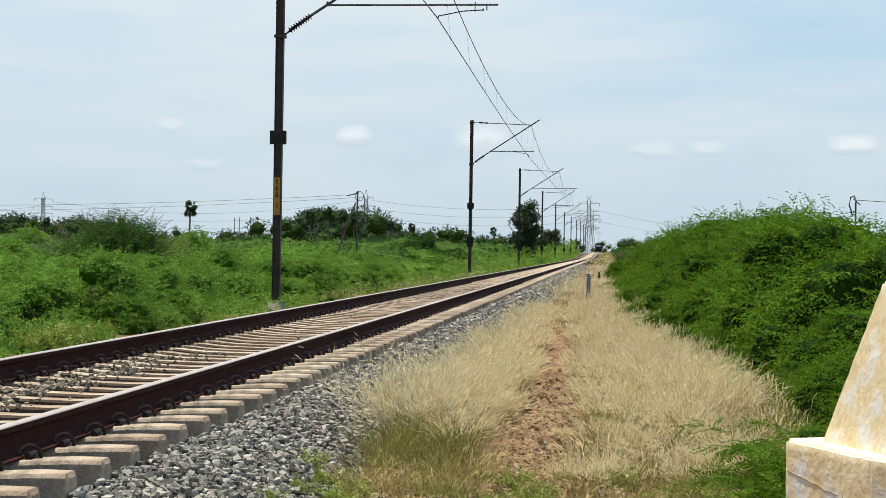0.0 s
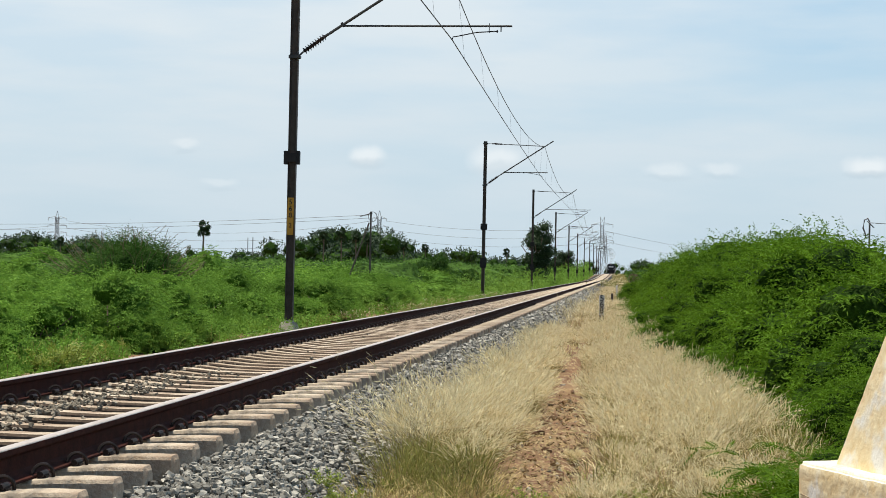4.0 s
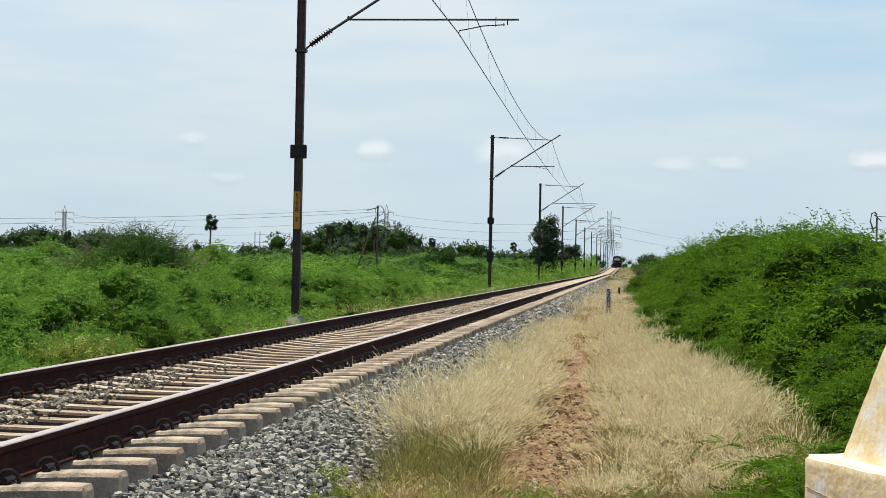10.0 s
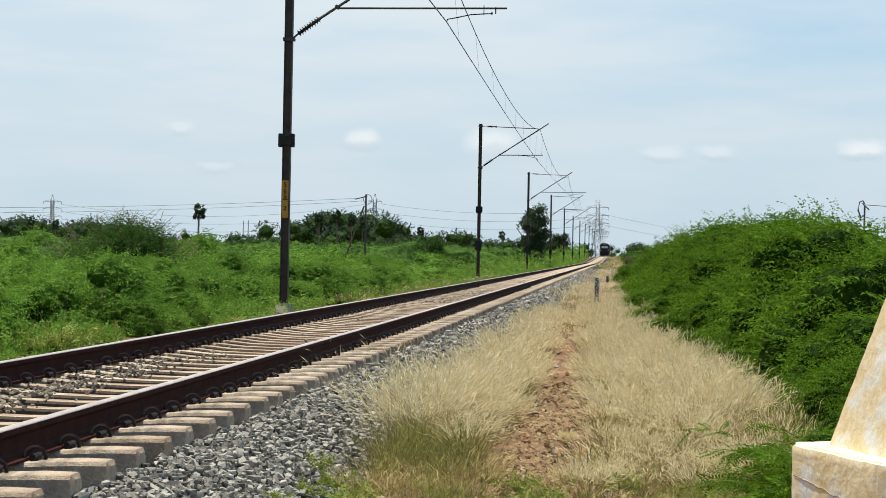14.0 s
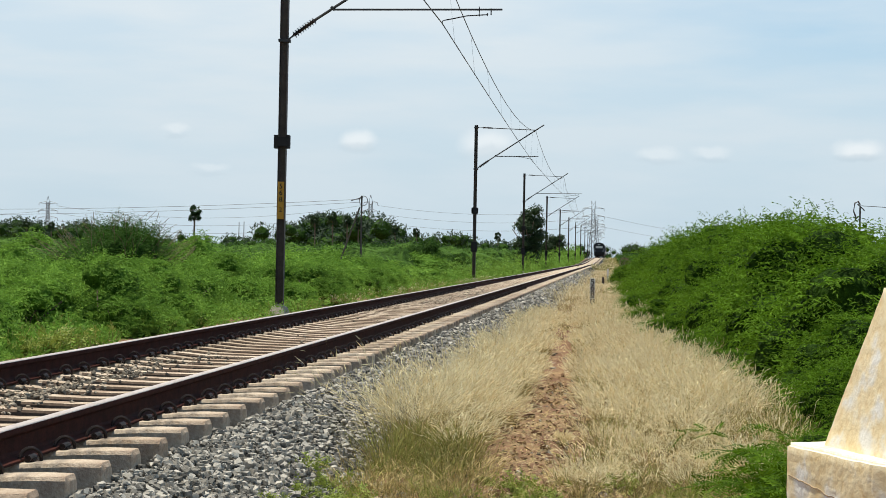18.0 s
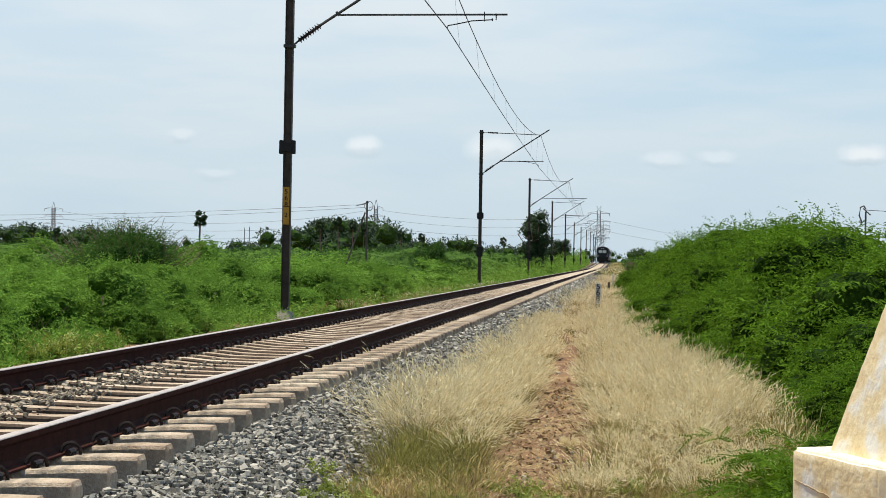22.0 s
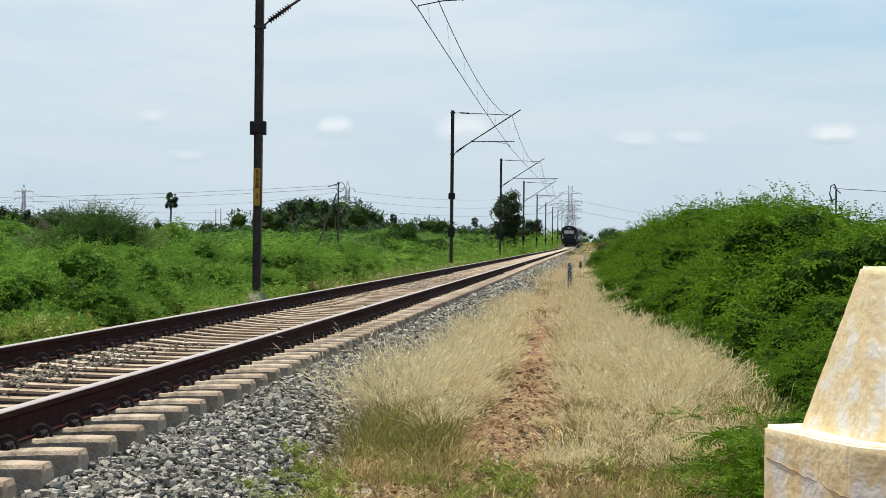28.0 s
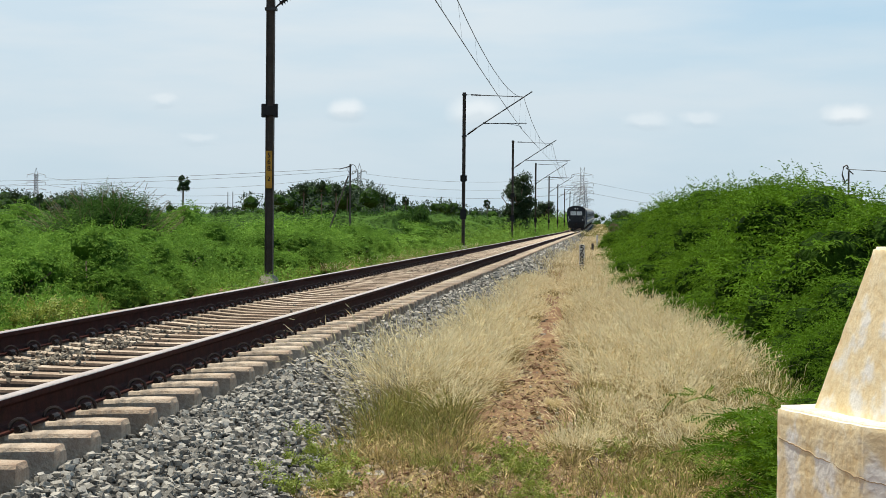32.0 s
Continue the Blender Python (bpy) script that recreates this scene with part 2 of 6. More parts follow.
M_BLADE = material("grass_blade", (0.022, 0.026, 0.006), (0.31, 0.265, 0.085), 0.75, 0, 0.8, 9, 0, island=0.6, translucent=0.15, spec=0.1)
M_PLUME = material("grass_seed_plume", (0.56, 0.39, 0.155), (0.98, 0.94, 0.68), 0.8, 0, 4.0, 11, 0, island=0.35, translucent=0.42, spec=0.1)
M_SPRAY = material("young_leaf", (0.014, 0.042, 0.003), (0.12, 0.22, 0.012), 0.75, 0, 3, 20, 0, island=0.6, translucent=0.25, spec=0.06)
M_GREENGRASS = material("half_dry_grass", (0.045, 0.058, 0.010), (0.46, 0.44, 0.13), 0.7, 0, 1.5, 9, 0, island=0.6, translucent=0.35)
M_MAST = material("mast_paint", (0.040, 0.031, 0.027), (0.105, 0.085, 0.073), 0.6, 0.2, 4, 60, 0.2, 0.002)
M_ARM = material("galvanised_tube", (0.035, 0.036, 0.038), (0.085, 0.087, 0.09), 0.55, 0.4, 10, 80, 0.1, 0.001)
M_INSUL = material("brown_insulator", (0.020, 0.015, 0.014), (0.05, 0.035, 0.03), 0.35, 0, 10, 60, 0)
M_WIRE = material("wire_copper", (0.05, 0.052, 0.055), (0.11, 0.11, 0.115), 0.6, 0.3, 3, 30, 0)
M_FOOTING = material("footing_concrete", (0.24, 0.215, 0.18), (0.44, 0.40, 0.34), 0.95, 0, 5, 50, 0.5, 0.01)
M_PLATE = material("yellow_plate", (0.42, 0.20, 0.025), (0.58, 0.31, 0.045), 0.5, 0, 8, 60, 0.05, 0.001)
M_BLACK = material("black_paint", (0.008, 0.008, 0.009), (0.022, 0.021, 0.022), 0.5, 0, 8, 60, 0.05, 0.001)
M_WHITE = material("white_paint", (0.66, 0.65, 0.62), (0.84, 0.83, 0.80), 0.7, 0, 6, 60, 0.1, 0.002)
M_LIME = material("yellow_limewash", (0.79, 0.61, 0.335), (0.93, 0.84, 0.62), 0.95, 0, 7.0, 30, 0.9, 0.010,
                  stain=(0.86, 0.85, 0.82), stain_scale=7.0, stain_amount=0.9, spec=0.1)
M_CRACK = material("weathered_crack", (0.22, 0.15, 0.09), (0.42, 0.32, 0.2), 0.95, 0, 20, 80, 0.3, 0.002)
M_LIME_W = material("sunlit_limewash", (0.66, 0.55, 0.36), (0.90, 0.86, 0.76), 0.92, 0, 9.0, 50, 0.8, 0.008)
M_PYLON = material("pylon_steel", (0.22, 0.24, 0.25), (0.36, 0.38, 0.40), 0.6, 0.4, 2, 10, 0)
M_POLE = material("old_pole", (0.05, 0.045, 0.04), (0.12, 0.105, 0.095), 0.8, 0, 4, 40, 0.2, 0.004)
M_LOCO = material("loco_dark_paint", (0.010, 0.012, 0.016), (0.030, 0.034, 0.042), 0.45, 0, 2, 20, 0.05, 0.002)
M_CREAM = material("cream_band", (0.62, 0.57, 0.45), (0.75, 0.70, 0.58), 0.5, 0, 2, 20, 0)
M_COACH = material("coach_paint", (0.07, 0.075, 0.11), (0.14, 0.145, 0.19), 0.45, 0, 1, 10, 0)
M_COACHROOF = material("coach_roof", (0.25, 0.25, 0.25), (0.42, 0.42, 0.42), 0.7, 0, 1, 10, 0)
# pale base colour stands for the sky reflected in the glass
M_GLASS = material("windscreen", (0.55, 0.58, 0.60), (0.72, 0.75, 0.77), 0.12, 0.0, 3, 10, 0)

M_DUST = material("dry_twig", (0.10, 0.07, 0.045), (0.24, 0.18, 0.12), 0.95, 0, 8, 40, 0)

# ---------------------------------------------------------------- mesh helpers


def part(name, bm, mat, parent=None, label=""):
    me = bpy.data.meshes.new(name)
    bm.to_mesh(me)
    bm.free()
    me.materials.append(mat)
    ob = new(name, me)
    if parent:
        ob.parent = parent
    if label:
        ob["label"] = label
    return ob


def share(name, me, parent, m=None):
    ob = new(name, me)
    ob.parent = parent
    if m is not None:
        ob.matrix_basis = m
    return ob


def polys_mesh(name, V, mat, core=0, core_mat=None):
    """A mesh from an array (count, corners, 3) of separate polygons."""
    V = np.asarray(V, dtype=np.float32)
    cnt, k, _ = V.shape
    me = bpy.data.meshes.new(name)
    me.vertices.add(cnt * k)
    me.vertices.foreach_set("co", V.ravel())
    me.loops.add(cnt * k)
    me.loops.foreach_set("vertex_index", np.arange(cnt * k, dtype=np.int32))
    me.polygons.add(cnt)
    me.polygons.foreach_set("loop_start", np.arange(0, cnt * k, k, dtype=np.int32))
    me.update(calc_edges=True)
    me.shade_flat()
    me.materials.append(mat)
    if core:
        me.materials.append(core_mat)
        slots = np.zeros(cnt, np.int32)
        slots[:core] = 1
        me.polygons.foreach_set("material_index", slots)
    return me


def indexed_mesh(name, verts, faces, mat):
    """A mesh from arrays of vertices and triangles (or quads)."""
    verts, faces = np.asarray(verts, np.float32), np.asarray(faces, np.int32)
    cnt, k = faces.shape
    me = bpy.data.meshes.new(name)
    me.vertices.add(len(verts))
    me.vertices.foreach_set("co", verts.ravel())
    me.loops.add(cnt * k)
    me.loops.foreach_set("vertex_index", faces.ravel())
    me.polygons.add(cnt)
    me.polygons.foreach_set("loop_start", np.arange(0, cnt * k, k, dtype=np.int32))
    me.update(calc_edges=True)
    me.shade_flat()
    me.materials.append(mat)
    return me


def box(bm, x0, x1, y0, y1, z0, z1, bevel=0.0):
    r = bmesh.ops.create_cube(bm, size=1, matrix=Matrix.Translation(((x0 + x1) / 2, (y0 + y1) / 2, (z0 + z1) / 2)) @ Matrix.Diagonal((x1 - x0, y1 - y0, z1 - z0, 1)))
    if bevel:
        edges = list({e for v in r["verts"] for e in v.link_edges})
        bmesh.ops.bevel(bm, geom=edges, offset=bevel, segments=2, affect="EDGES")
    return bm


def rod(bm, a, b, r0, r1=None, sides=8):
    a, b = Vector(a), Vector(b)
    d = b - a
    m = Matrix.Translation((a + b) / 2) @ d.to_track_quat("Z", "Y").to_matrix().to_4x4()
    bmesh.ops.create_cone(bm, cap_ends=True, segments=sides, radius1=r0, radius2=r0 if r1 is None else r1, depth=d.length, matrix=m)
    return bm


def tube(bm, pts, r, sides=6):
    """A bent rod through points."""
    pts = [Vector(p) for p in pts]
    rings = []
    for i, p in enumerate(pts):
        d = (pts[min(i + 1, len(pts) - 1)] - pts[max(i - 1, 0)]).normalized()
        q = d.to_track_quat("Z", "Y")
        rings.append([bm.verts.new(p + q @ Vector((r * math.cos(2 * math.pi * k / sides), r * math.sin(2 * math.pi * k / sides), 0))) for k in range(sides)])
    for u, v in zip(rings, rings[1:]):
        for k in range(sides):
            bm.faces.new((u[k], u[(k + 1) % sides], v[(k + 1) % sides], v[k]))
    bm.faces.new(rings[0][::-1]), bm.faces.new(rings[-1])
    return bm


def empty(name, m=None):
    ob = new(name)
    ob.empty_display_size = 0.1
    if m is not None:
        ob.matrix_basis = m
    return ob


def smooth01(v):
    v = np.clip(v, 0, 1)
    return v * v * (3 - 2 * v)


def track_x(y):
    return 0.85 * float(smooth01((y - 250) / 330))


def track_z(y):
    return 1.4 * float(smooth01((y - 300) / 260))


def ground_z(x, y):
    """Height of the earth: a low bank under the track, lower land on both sides."""
    u = x - 0.85 * smooth01((y - 250) / 330)
    left = -0.46 - 1.7 * smooth01((-u - 4.0) / 6.0)
    right = -0.60 - 0.35 * smooth01((u - 4.6) / 3.0)
    z = np.where(u < 0, left, right)
    return z + 1.4 * smooth01((y - 300) / 260) * (1 - smooth01((np.abs(u) - 8) / 40) * 0.7)

# ---------------------------------------------------------------- ground and track bed


def build_ground():
    xs = np.concatenate([-np.geomspace(1800, 12, 26), np.linspace(-10, 10, 61), np.geomspace(12, 1800, 26)])
    ys = np.concatenate([np.linspace(-60, 4, 9), np.linspace(6, 60, 109), np.geomspace(64, 3800, 46)])
    X, Y = np.meshgrid(xs, ys)
    Z = ground_z(X, Y)
    near = (Y > 4) & (Y < 70) & (np.abs(X) < 11)
    for i, j in zip(*np.nonzero(near)):
        Z[i, j] += 0.05 * noise.noise((X[i, j] * 1.3, Y[i, j] * 0.9, 0)) + 0.03 * noise.noise((X[i, j] * 4, Y[i, j] * 4, 3))
    w, h = len(xs), len(ys)
    idx = np.arange(w * h).reshape(h, w)
    F = np.stack([idx[:-1, :-1], idx[:-1, 1:], idx[1:, 1:], idx[1:, :-1]], -1).reshape(-1, 4)
    me = indexed_mesh("ground", np.stack([X, Y, Z], -1).reshape(-1, 3), F, M_EARTH)
    me.shade_smooth()
    tagged(new("ground", me), "reddish dry earth under scrub and grass", "ground", kind="structure")


build_ground()
BED = [(-3.5, -0.62), (-2.7, -0.46), (-1.62, -0.31), (-1.40, -0.285), (-0.9, -0.35), (0.0, -0.36), (0.9, -0.35), (1.40, -0.285), (1.62, -0.33), (2.22, -0.60), (2.5, -0.72)]
STATIONS = [float(v) for v in np.concatenate([np.linspace(-30, 170, 21), np.linspace(185, 640, 36), np.linspace(680, 1500, 12)])]


def sweep(bm, profile, closed):
    """A cross-section swept along the track's line."""
    rings = [[bm.verts.new((px + track_x(y), y, pz + track_z(y))) for px, pz in profile] for y in STATIONS]
    k = len(profile)
    for a, b in zip(rings, rings[1:]):
        for i in range(k if closed else k - 1):
            bm.faces.new((a[i], a[(i + 1) % k], b[(i + 1) % k], b[i]))
    if closed:
        bm.faces.new(rings[0]), bm.faces.new(rings[-1][::-1])
    bmesh.ops.recalc_face_normals(bm, faces=bm.faces[:])
    return bm


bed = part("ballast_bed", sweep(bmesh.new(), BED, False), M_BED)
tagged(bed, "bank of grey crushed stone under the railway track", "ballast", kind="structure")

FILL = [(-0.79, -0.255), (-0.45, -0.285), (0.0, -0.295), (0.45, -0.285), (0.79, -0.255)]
fill = part("oily_ballast", sweep(bmesh.new(), FILL, False), M_CRIB)
tagged(fill, "dark ballast filling between the sleepers", "ballast", kind="structure")


def bed_z(x):
    return float(np.interp(x, [p[0] for p in BED], [p[1] for p in BED]))


def rock_shapes(n=16):
    """Angular broken stones: hulls of a few scattered points, flattened a little."""
    out = []
    for k in range(n):
        bm = bmesh.new()
        wx, wy, wz = random.uniform(0.42, 0.60), random.uniform(0.32, 0.46), random.uniform(0.22, 0.36)
        for sx in (-1, 1):
            for sy in (-1, 1):
                for sz in (-1, 1):
                    bm.verts.new((sx * wx * random.uniform(0.55, 1.1), sy * wy * random.uniform(0.55, 1.1), sz * wz * random.uniform(0.6, 1.15)))
        for _ in range(3):
            a = random.uniform(0, 6.28)
            bm.verts.new((math.cos(a) * wx * 1.05, math.sin(a) * wy * 1.05, random.uniform(-0.5, 0.5) * wz))
        res = bmesh.ops.convex_hull(bm, input=bm.verts[:])
        inner = [g for g in res["geom_interior"] + res["geom_unused"] if isinstance(g, bmesh.types.BMVert)]
        bmesh.ops.delete(bm, geom=list(set(inner)), context="VERTS")
        bmesh.ops.triangulate(bm, faces=bm.faces[:])
        bmesh.ops.recalc_face_normals(bm, faces=bm.faces[:])
        bm.verts.index_update()
        V = np.array([v.co for v in bm.verts])
        Fc = np.array([[v.index for v in f.verts] for f in bm.faces])
        bm.free()
        out.append((V, Fc))
    return out


ROCKS = rock_shapes()


def scatter_rocks(name, spots, mat=None):
    """spots: rows of x, y, z, size. One mesh of many stones."""
    rng = np.random.default_rng(5)
    spots = np.asarray(spots)
    vs, fs, base = [], [], 0
    pick = rng.integers(0, len(ROCKS), len(spots))
    for k, (V, Fc) in enumerate(ROCKS):
        S = spots[pick == k]
        n = len(S)
        if not n:
            continue
        yaw, ti, ta = rng.uniform(0, 6.28, n), rng.normal(0, 0.48, n), rng.uniform(0, 6.28, n)
        w, x, y, z = np.cos(ti / 2) * np.cos(yaw / 2), np.sin(ti / 2) * np.cos(ta), np.sin(ti / 2) * np.sin(ta), np.cos(ti / 2) * np.sin(yaw / 2)
        nn = np.sqrt(w * w + x * x + y * y + z * z)
        w, x, y, z = w / nn, x / nn, y / nn, z / nn
        R = np.stack([1 - 2 * (y * y + z * z), 2 * (x * y - z * w), 2 * (x * z + y * w), 2 * (x * y + z * w), 1 - 2 * (x * x + z * z), 2 * (y * z - x * w),
                      2 * (x * z - y * w), 2 * (y * z + x * w), 1 - 2 * (x * x + y * y)], -1).reshape(n, 3, 3)
        P = np.einsum("nij,vj->nvi", R, V) * S[:, None, 3:4] + S[:, None, :3]
        vs.append(P.reshape(-1, 3))
        fs.append((Fc[None] + (np.arange(n) * len(V))[:, None, None] + base).reshape(-1, 3))
        base += n * len(V)
    return indexed_mesh(name, np.concatenate(vs), np.concatenate(fs), mat or M_STONE)


def build_stones():
    rng = np.random.default_rng(11)
    spots, debris = [], []

    def strip(n, x0, x1, y0, y1, s0, s1, lift=0.0):
        for _ in range(n):
            x, y = rng.uniform(x0, x1), rng.uniform(y0, y1)
            spots.append((x + track_x(y), y, bed_z(x) + track_z(y) + rng.uniform(-0.036, 0.040) + lift, rng.uniform(s0, s1)))

    strip(6500, 1.37, 2.30, 6.0, 17, 0.018, 0.034)
    strip(9500, 1.37, 2.30, 6.0, 17, 0.030, 0.056)
    strip(13000, 1.37, 2.30, 17, 40, 0.034, 0.064)
    strip(4500, 1.37, 2.35, 40, 90, 0.07, 0.13)
    strip(2400, 1.37, 2.4, 90, 190, 0.1, 0.18)
    strip(5200, -3.4, -1.37, 11, 45, 0.035, 0.066)
    strip(1500, -2.5, -1.37, 45, 120, 0.06, 0.10)
    # chips and dust heaps thrown up on the sleepers between the rails
    for cx, cy, n, sx, sy in ((-0.42, 13.4, 300, 0.15, 1.6), (-0.5, 16.6, 260, 0.12, 1.6), (-0.45, 14.6, 140, 0.05, 1.8), (-0.25, 19.3, 40, 0.15, 0.8), (0.0, 28, 30, 0.3, 4.0), (0.1, 56, 330, 0.32, 4.0), (-0.3, 46, 160, 0.3, 2.5), (0.2, 80, 120, 0.3, 5.0)):
        for _ in range(n):
            x = float(np.clip(rng.normal(cx, sx), -0.7, 0.7))
            debris.append((x, rng.normal(cy, sy), float(np.interp(abs(x), [0, 0.45, 0.79], [-0.222, -0.212, -0.183])) + rng.uniform(0, 0.010), rng.uniform(0.012, 0.045)))
    # stones rolled down to the path
    for _ in range(420):
        x, y = 2.2 + abs(rng.normal(0, 0.28)), rng.uniform(8.5, 30)
        spots.append((x, y, -0.60, rng.uniform(0.03, 0.07)))
    for _ in range(140):
        x, y = rng.normal(3.25, 0.3), rng.uniform(10, 30)
        spots.append((x, y, -0.60, rng.uniform(0.015, 0.045)))
    crib = []
    for _ in range(3200):
        x, y = rng.uniform(-0.78, 0.78), rng.uniform(6, 45)
        crib.append((x, y, float(np.interp(x, [p[0] for p in FILL], [p[1] for p in FILL])) - 0.014, rng.uniform(0.03, 0.055)))
    ob = new("oily_stones", scatter_rocks("oily_stones", crib, M_CRIB))
    ob.parent = fill
    tagged(ob, kind="stuff")
    clods = []
    for _ in range(900):
        y = 8.6 + 20 * rng.random() ** 1.4
        x = float(np.interp(y, [12.8, 18, 21, 25, 30, 35], [3.30, 3.30, 3.25, 3.17, 3.05, 2.92])) + rng.normal(0, 0.35)
        if x > 2.3:
            clods.append((x, y, float(ground_z(x, y)) + rng.uniform(-0.005, 0.02), 0.006 + 0.062 * rng.random() ** 6))
    for _ in range(46):
        y = 10.0 + 12 * rng.random()
        clods.append((3.28 + rng.normal(0, 0.28), y, float(ground_z(3.28, y)) + 0.02, rng.uniform(0.035, 0.075)))
    cl = new("earth_clods", scatter_rocks("earth_clods", clods, M_CLOD))
    tagged(cl, "small dry clods of red earth on the path", "clods", kind="stuff")
    ob = new("loose_stones", scatter_rocks("loose_stones", spots))
    ob.parent = bed
    tagged(ob, kind="stuff")

    ob = new("loose_chips", scatter_rocks("loose_chips", debris, M_DEBRIS))
    tagged(ob, "dusty grey-brown stone chips lying on the sleepers", "stones", kind="stuff")

    # the stones nearest the path as pieces of their own
    shapes = []
    for V, Fc in ROCKS:
        shapes.append(indexed_mesh("stone", V, Fc, M_STONE))
    for _ in range(280):
        x, y = rng.uniform(1.45, 2.15), rng.uniform(8.2, 11.5)
        s = rng.uniform(0.035, 0.062)
        q = Euler((rng.normal(0, 0.5), rng.normal(0, 0.5), rng.uniform(0, 6.28)))
        ob = share("stone", shapes[int(rng.integers(0, len(shapes)))], bed)
        ob.matrix_basis = Matrix.LocRotScale((x, y, bed_z(x) + 0.022), q, (s, s, s))


build_stones()

# ---------------------------------------------------------------- rails and sleepers


def build_rail(sx):
    body = [(-0.075, -0.172), (0.075, -0.172), (0.075, -0.160), (0.022, -0.142), (0.0085, -0.125), (0.0085, -0.055), (0.030, -0.040), (0.036, -0.034),
            (0.036, -0.006), (-0.036, -0.006), (-0.036, -0.034), (-0.030, -0.040), (-0.0085, -0.055), (-0.0085, -0.125), (-0.022, -0.142), (-0.075, -0.160)]
    head = [(-0.0345, -0.0055), (0.0345, -0.0055), (0.033, -0.001), (0.022, 0.0022), (0.0, 0.003), (-0.022, 0.0022), (-0.033, -0.001)]
    rail = part("rail", sweep(bmesh.new(), [(sx + a, b) for a, b in body], True), M_RUST)
    tagged(rail, "long rust-brown steel rail with a worn bright top", "rail", "rails of the track")
    part("running_surface", sweep(bmesh.new(), [(sx + a, b) for a, b in head], True), M_SHINE, rail, "worn bright rail top")


for sx in (-0.874, 0.874):
    build_rail(sx)


def sleeper_mesh():
    bm = bmesh.new()
    secs = [(-1.375, -0.185, 0.055), (-1.36, -0.160, 0.075), (-1.20, -0.160, 0.088), (-0.98, -0.171, 0.088), (-0.76, -0.183, 0.088), (-0.45, -0.212, 0.082), (0, -0.222, 0.078),
            (0.45, -0.212, 0.082), (0.76, -0.183, 0.088), (0.98, -0.171, 0.088), (1.20, -0.160, 0.088), (1.36, -0.160, 0.075), (1.375, -0.185, 0.055)]
    rings = []
    for x, zt, hw in secs:
        b = hw + 0.020
        pr = [(-b, -0.39), (b, -0.39), (hw + 0.012, zt - 0.022), (hw, zt - 0.004), (hw - 0.012, zt), (-hw + 0.012, zt), (-hw, zt - 0.004), (-hw - 0.012, zt - 0.022)]
        rings.append([bm.verts.new((x, y, z)) for y, z in pr])
    for a, c in zip(rings, rings[1:]):
        for i in range(8):
            bm.faces.new((a[i], a[(i + 1) % 8], c[(i + 1) % 8], c[i]))
    bm.faces.new(rings[0]), bm.faces.new(rings[-1][::-1])
    bmesh.ops.recalc_face_normals(bm, faces=bm.faces[:])
    return bm


def clip_mesh():
    """A sprung steel clip: an upright loop beside the rail foot, with its tongue and its cast shoulder."""
    bm = bmesh.new()
    pts = [(-0.045, -0.045, 0.004)]
    for k in range(13):
        a = math.pi * (1.08 - 1.25 * k / 12)
        pts.append((0.012 + 0.046 * math.cos(a), -0.040 + 0.075 * k / 12, 0.010 + 0.050 * math.sin(a)))
    pts += [(0.025, 0.045, -0.002), (-0.045, 0.048, 0.002)]
    tube(bm, pts, 0.0105, 6)
    rod(bm, (0.012, -0.055, 0.012), (0.012, 0.055, 0.012), 0.017, sides=8)
    box(bm, -0.010, 0.034, -0.030, 0.030, -0.016, 0.006, 0.004)
    return bm


def build_sleepers():
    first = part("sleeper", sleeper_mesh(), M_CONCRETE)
    # sides between the rails: rust dust, with the gaps' shade painted in
    first.data.materials.append(M_DUSTY_SHADE)
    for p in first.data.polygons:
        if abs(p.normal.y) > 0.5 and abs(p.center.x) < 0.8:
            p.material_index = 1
    tagged(first, "grey-brown weathered concrete sleeper under the rails", "sleeper", "sleepers of the track")
    clip = part("rail_clip", clip_mesh(), M_CLIP, first, "dark sprung steel clip")
    me, k = clip.data, 0
    for sx in (-0.874, 0.874):
        for side in (-1, 1):
            m = pose(sx + side * 0.092, 0, -0.160 - 0.002, 0, 0, 0 if side > 0 else 180)
            if k == 0:
                clip.matrix_basis = m
            else:
                tagged(share("rail_clip", me, first, m), "dark sprung steel clip")
            k += 1
    first.matrix_basis = pose(0, 8.707 - 5 * 0.6, 0)
    bare = first.data
    rnd = random.Random(3)
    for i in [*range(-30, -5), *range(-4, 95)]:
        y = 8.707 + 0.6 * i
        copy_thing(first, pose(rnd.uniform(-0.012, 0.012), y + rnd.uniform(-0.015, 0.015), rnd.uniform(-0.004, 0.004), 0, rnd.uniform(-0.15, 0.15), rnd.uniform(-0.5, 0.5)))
    for i in range(95, 230):
        y = 8.707 + 0.6 * i
        ob = new("sleeper", bare)
        ob.matrix_basis = pose(0, y, track_z(y), 0, 0, rnd.uniform(-0.4, 0.4))
        tagged(ob, "grey-brown weathered concrete sleeper under the rails", "sleeper", "sleepers of the track")
    V = np.array([v.co for v in bare.vertices])
    Fq = np.array([list(p.vertices) for p in bare.polygons if len(p.vertices) == 4])
    ys = 8.707 + 0.6 * np.arange(230, 1200)
    P = np.concatenate([V + (track_x(y), y, track_z(y)) for y in ys])
    Q = np.concatenate([Fq + k * len(V) for k in range(len(ys))])
    ob = new("far_sleepers", indexed_mesh("far_sleepers", P, Q, M_CONCRETE))
    tagged(ob, "far row of concrete sleepers along the track", "sleeper", kind="stuff")


build_sleepers()

# ---------------------------------------------------------------- overhead line

MASTS = [40.1, 98.2, 154.0, 209.8, 265.6, 318.0, 372.0, 426.0, 480.0, 534.0, 588.0, 642.0]
MX = -3.16


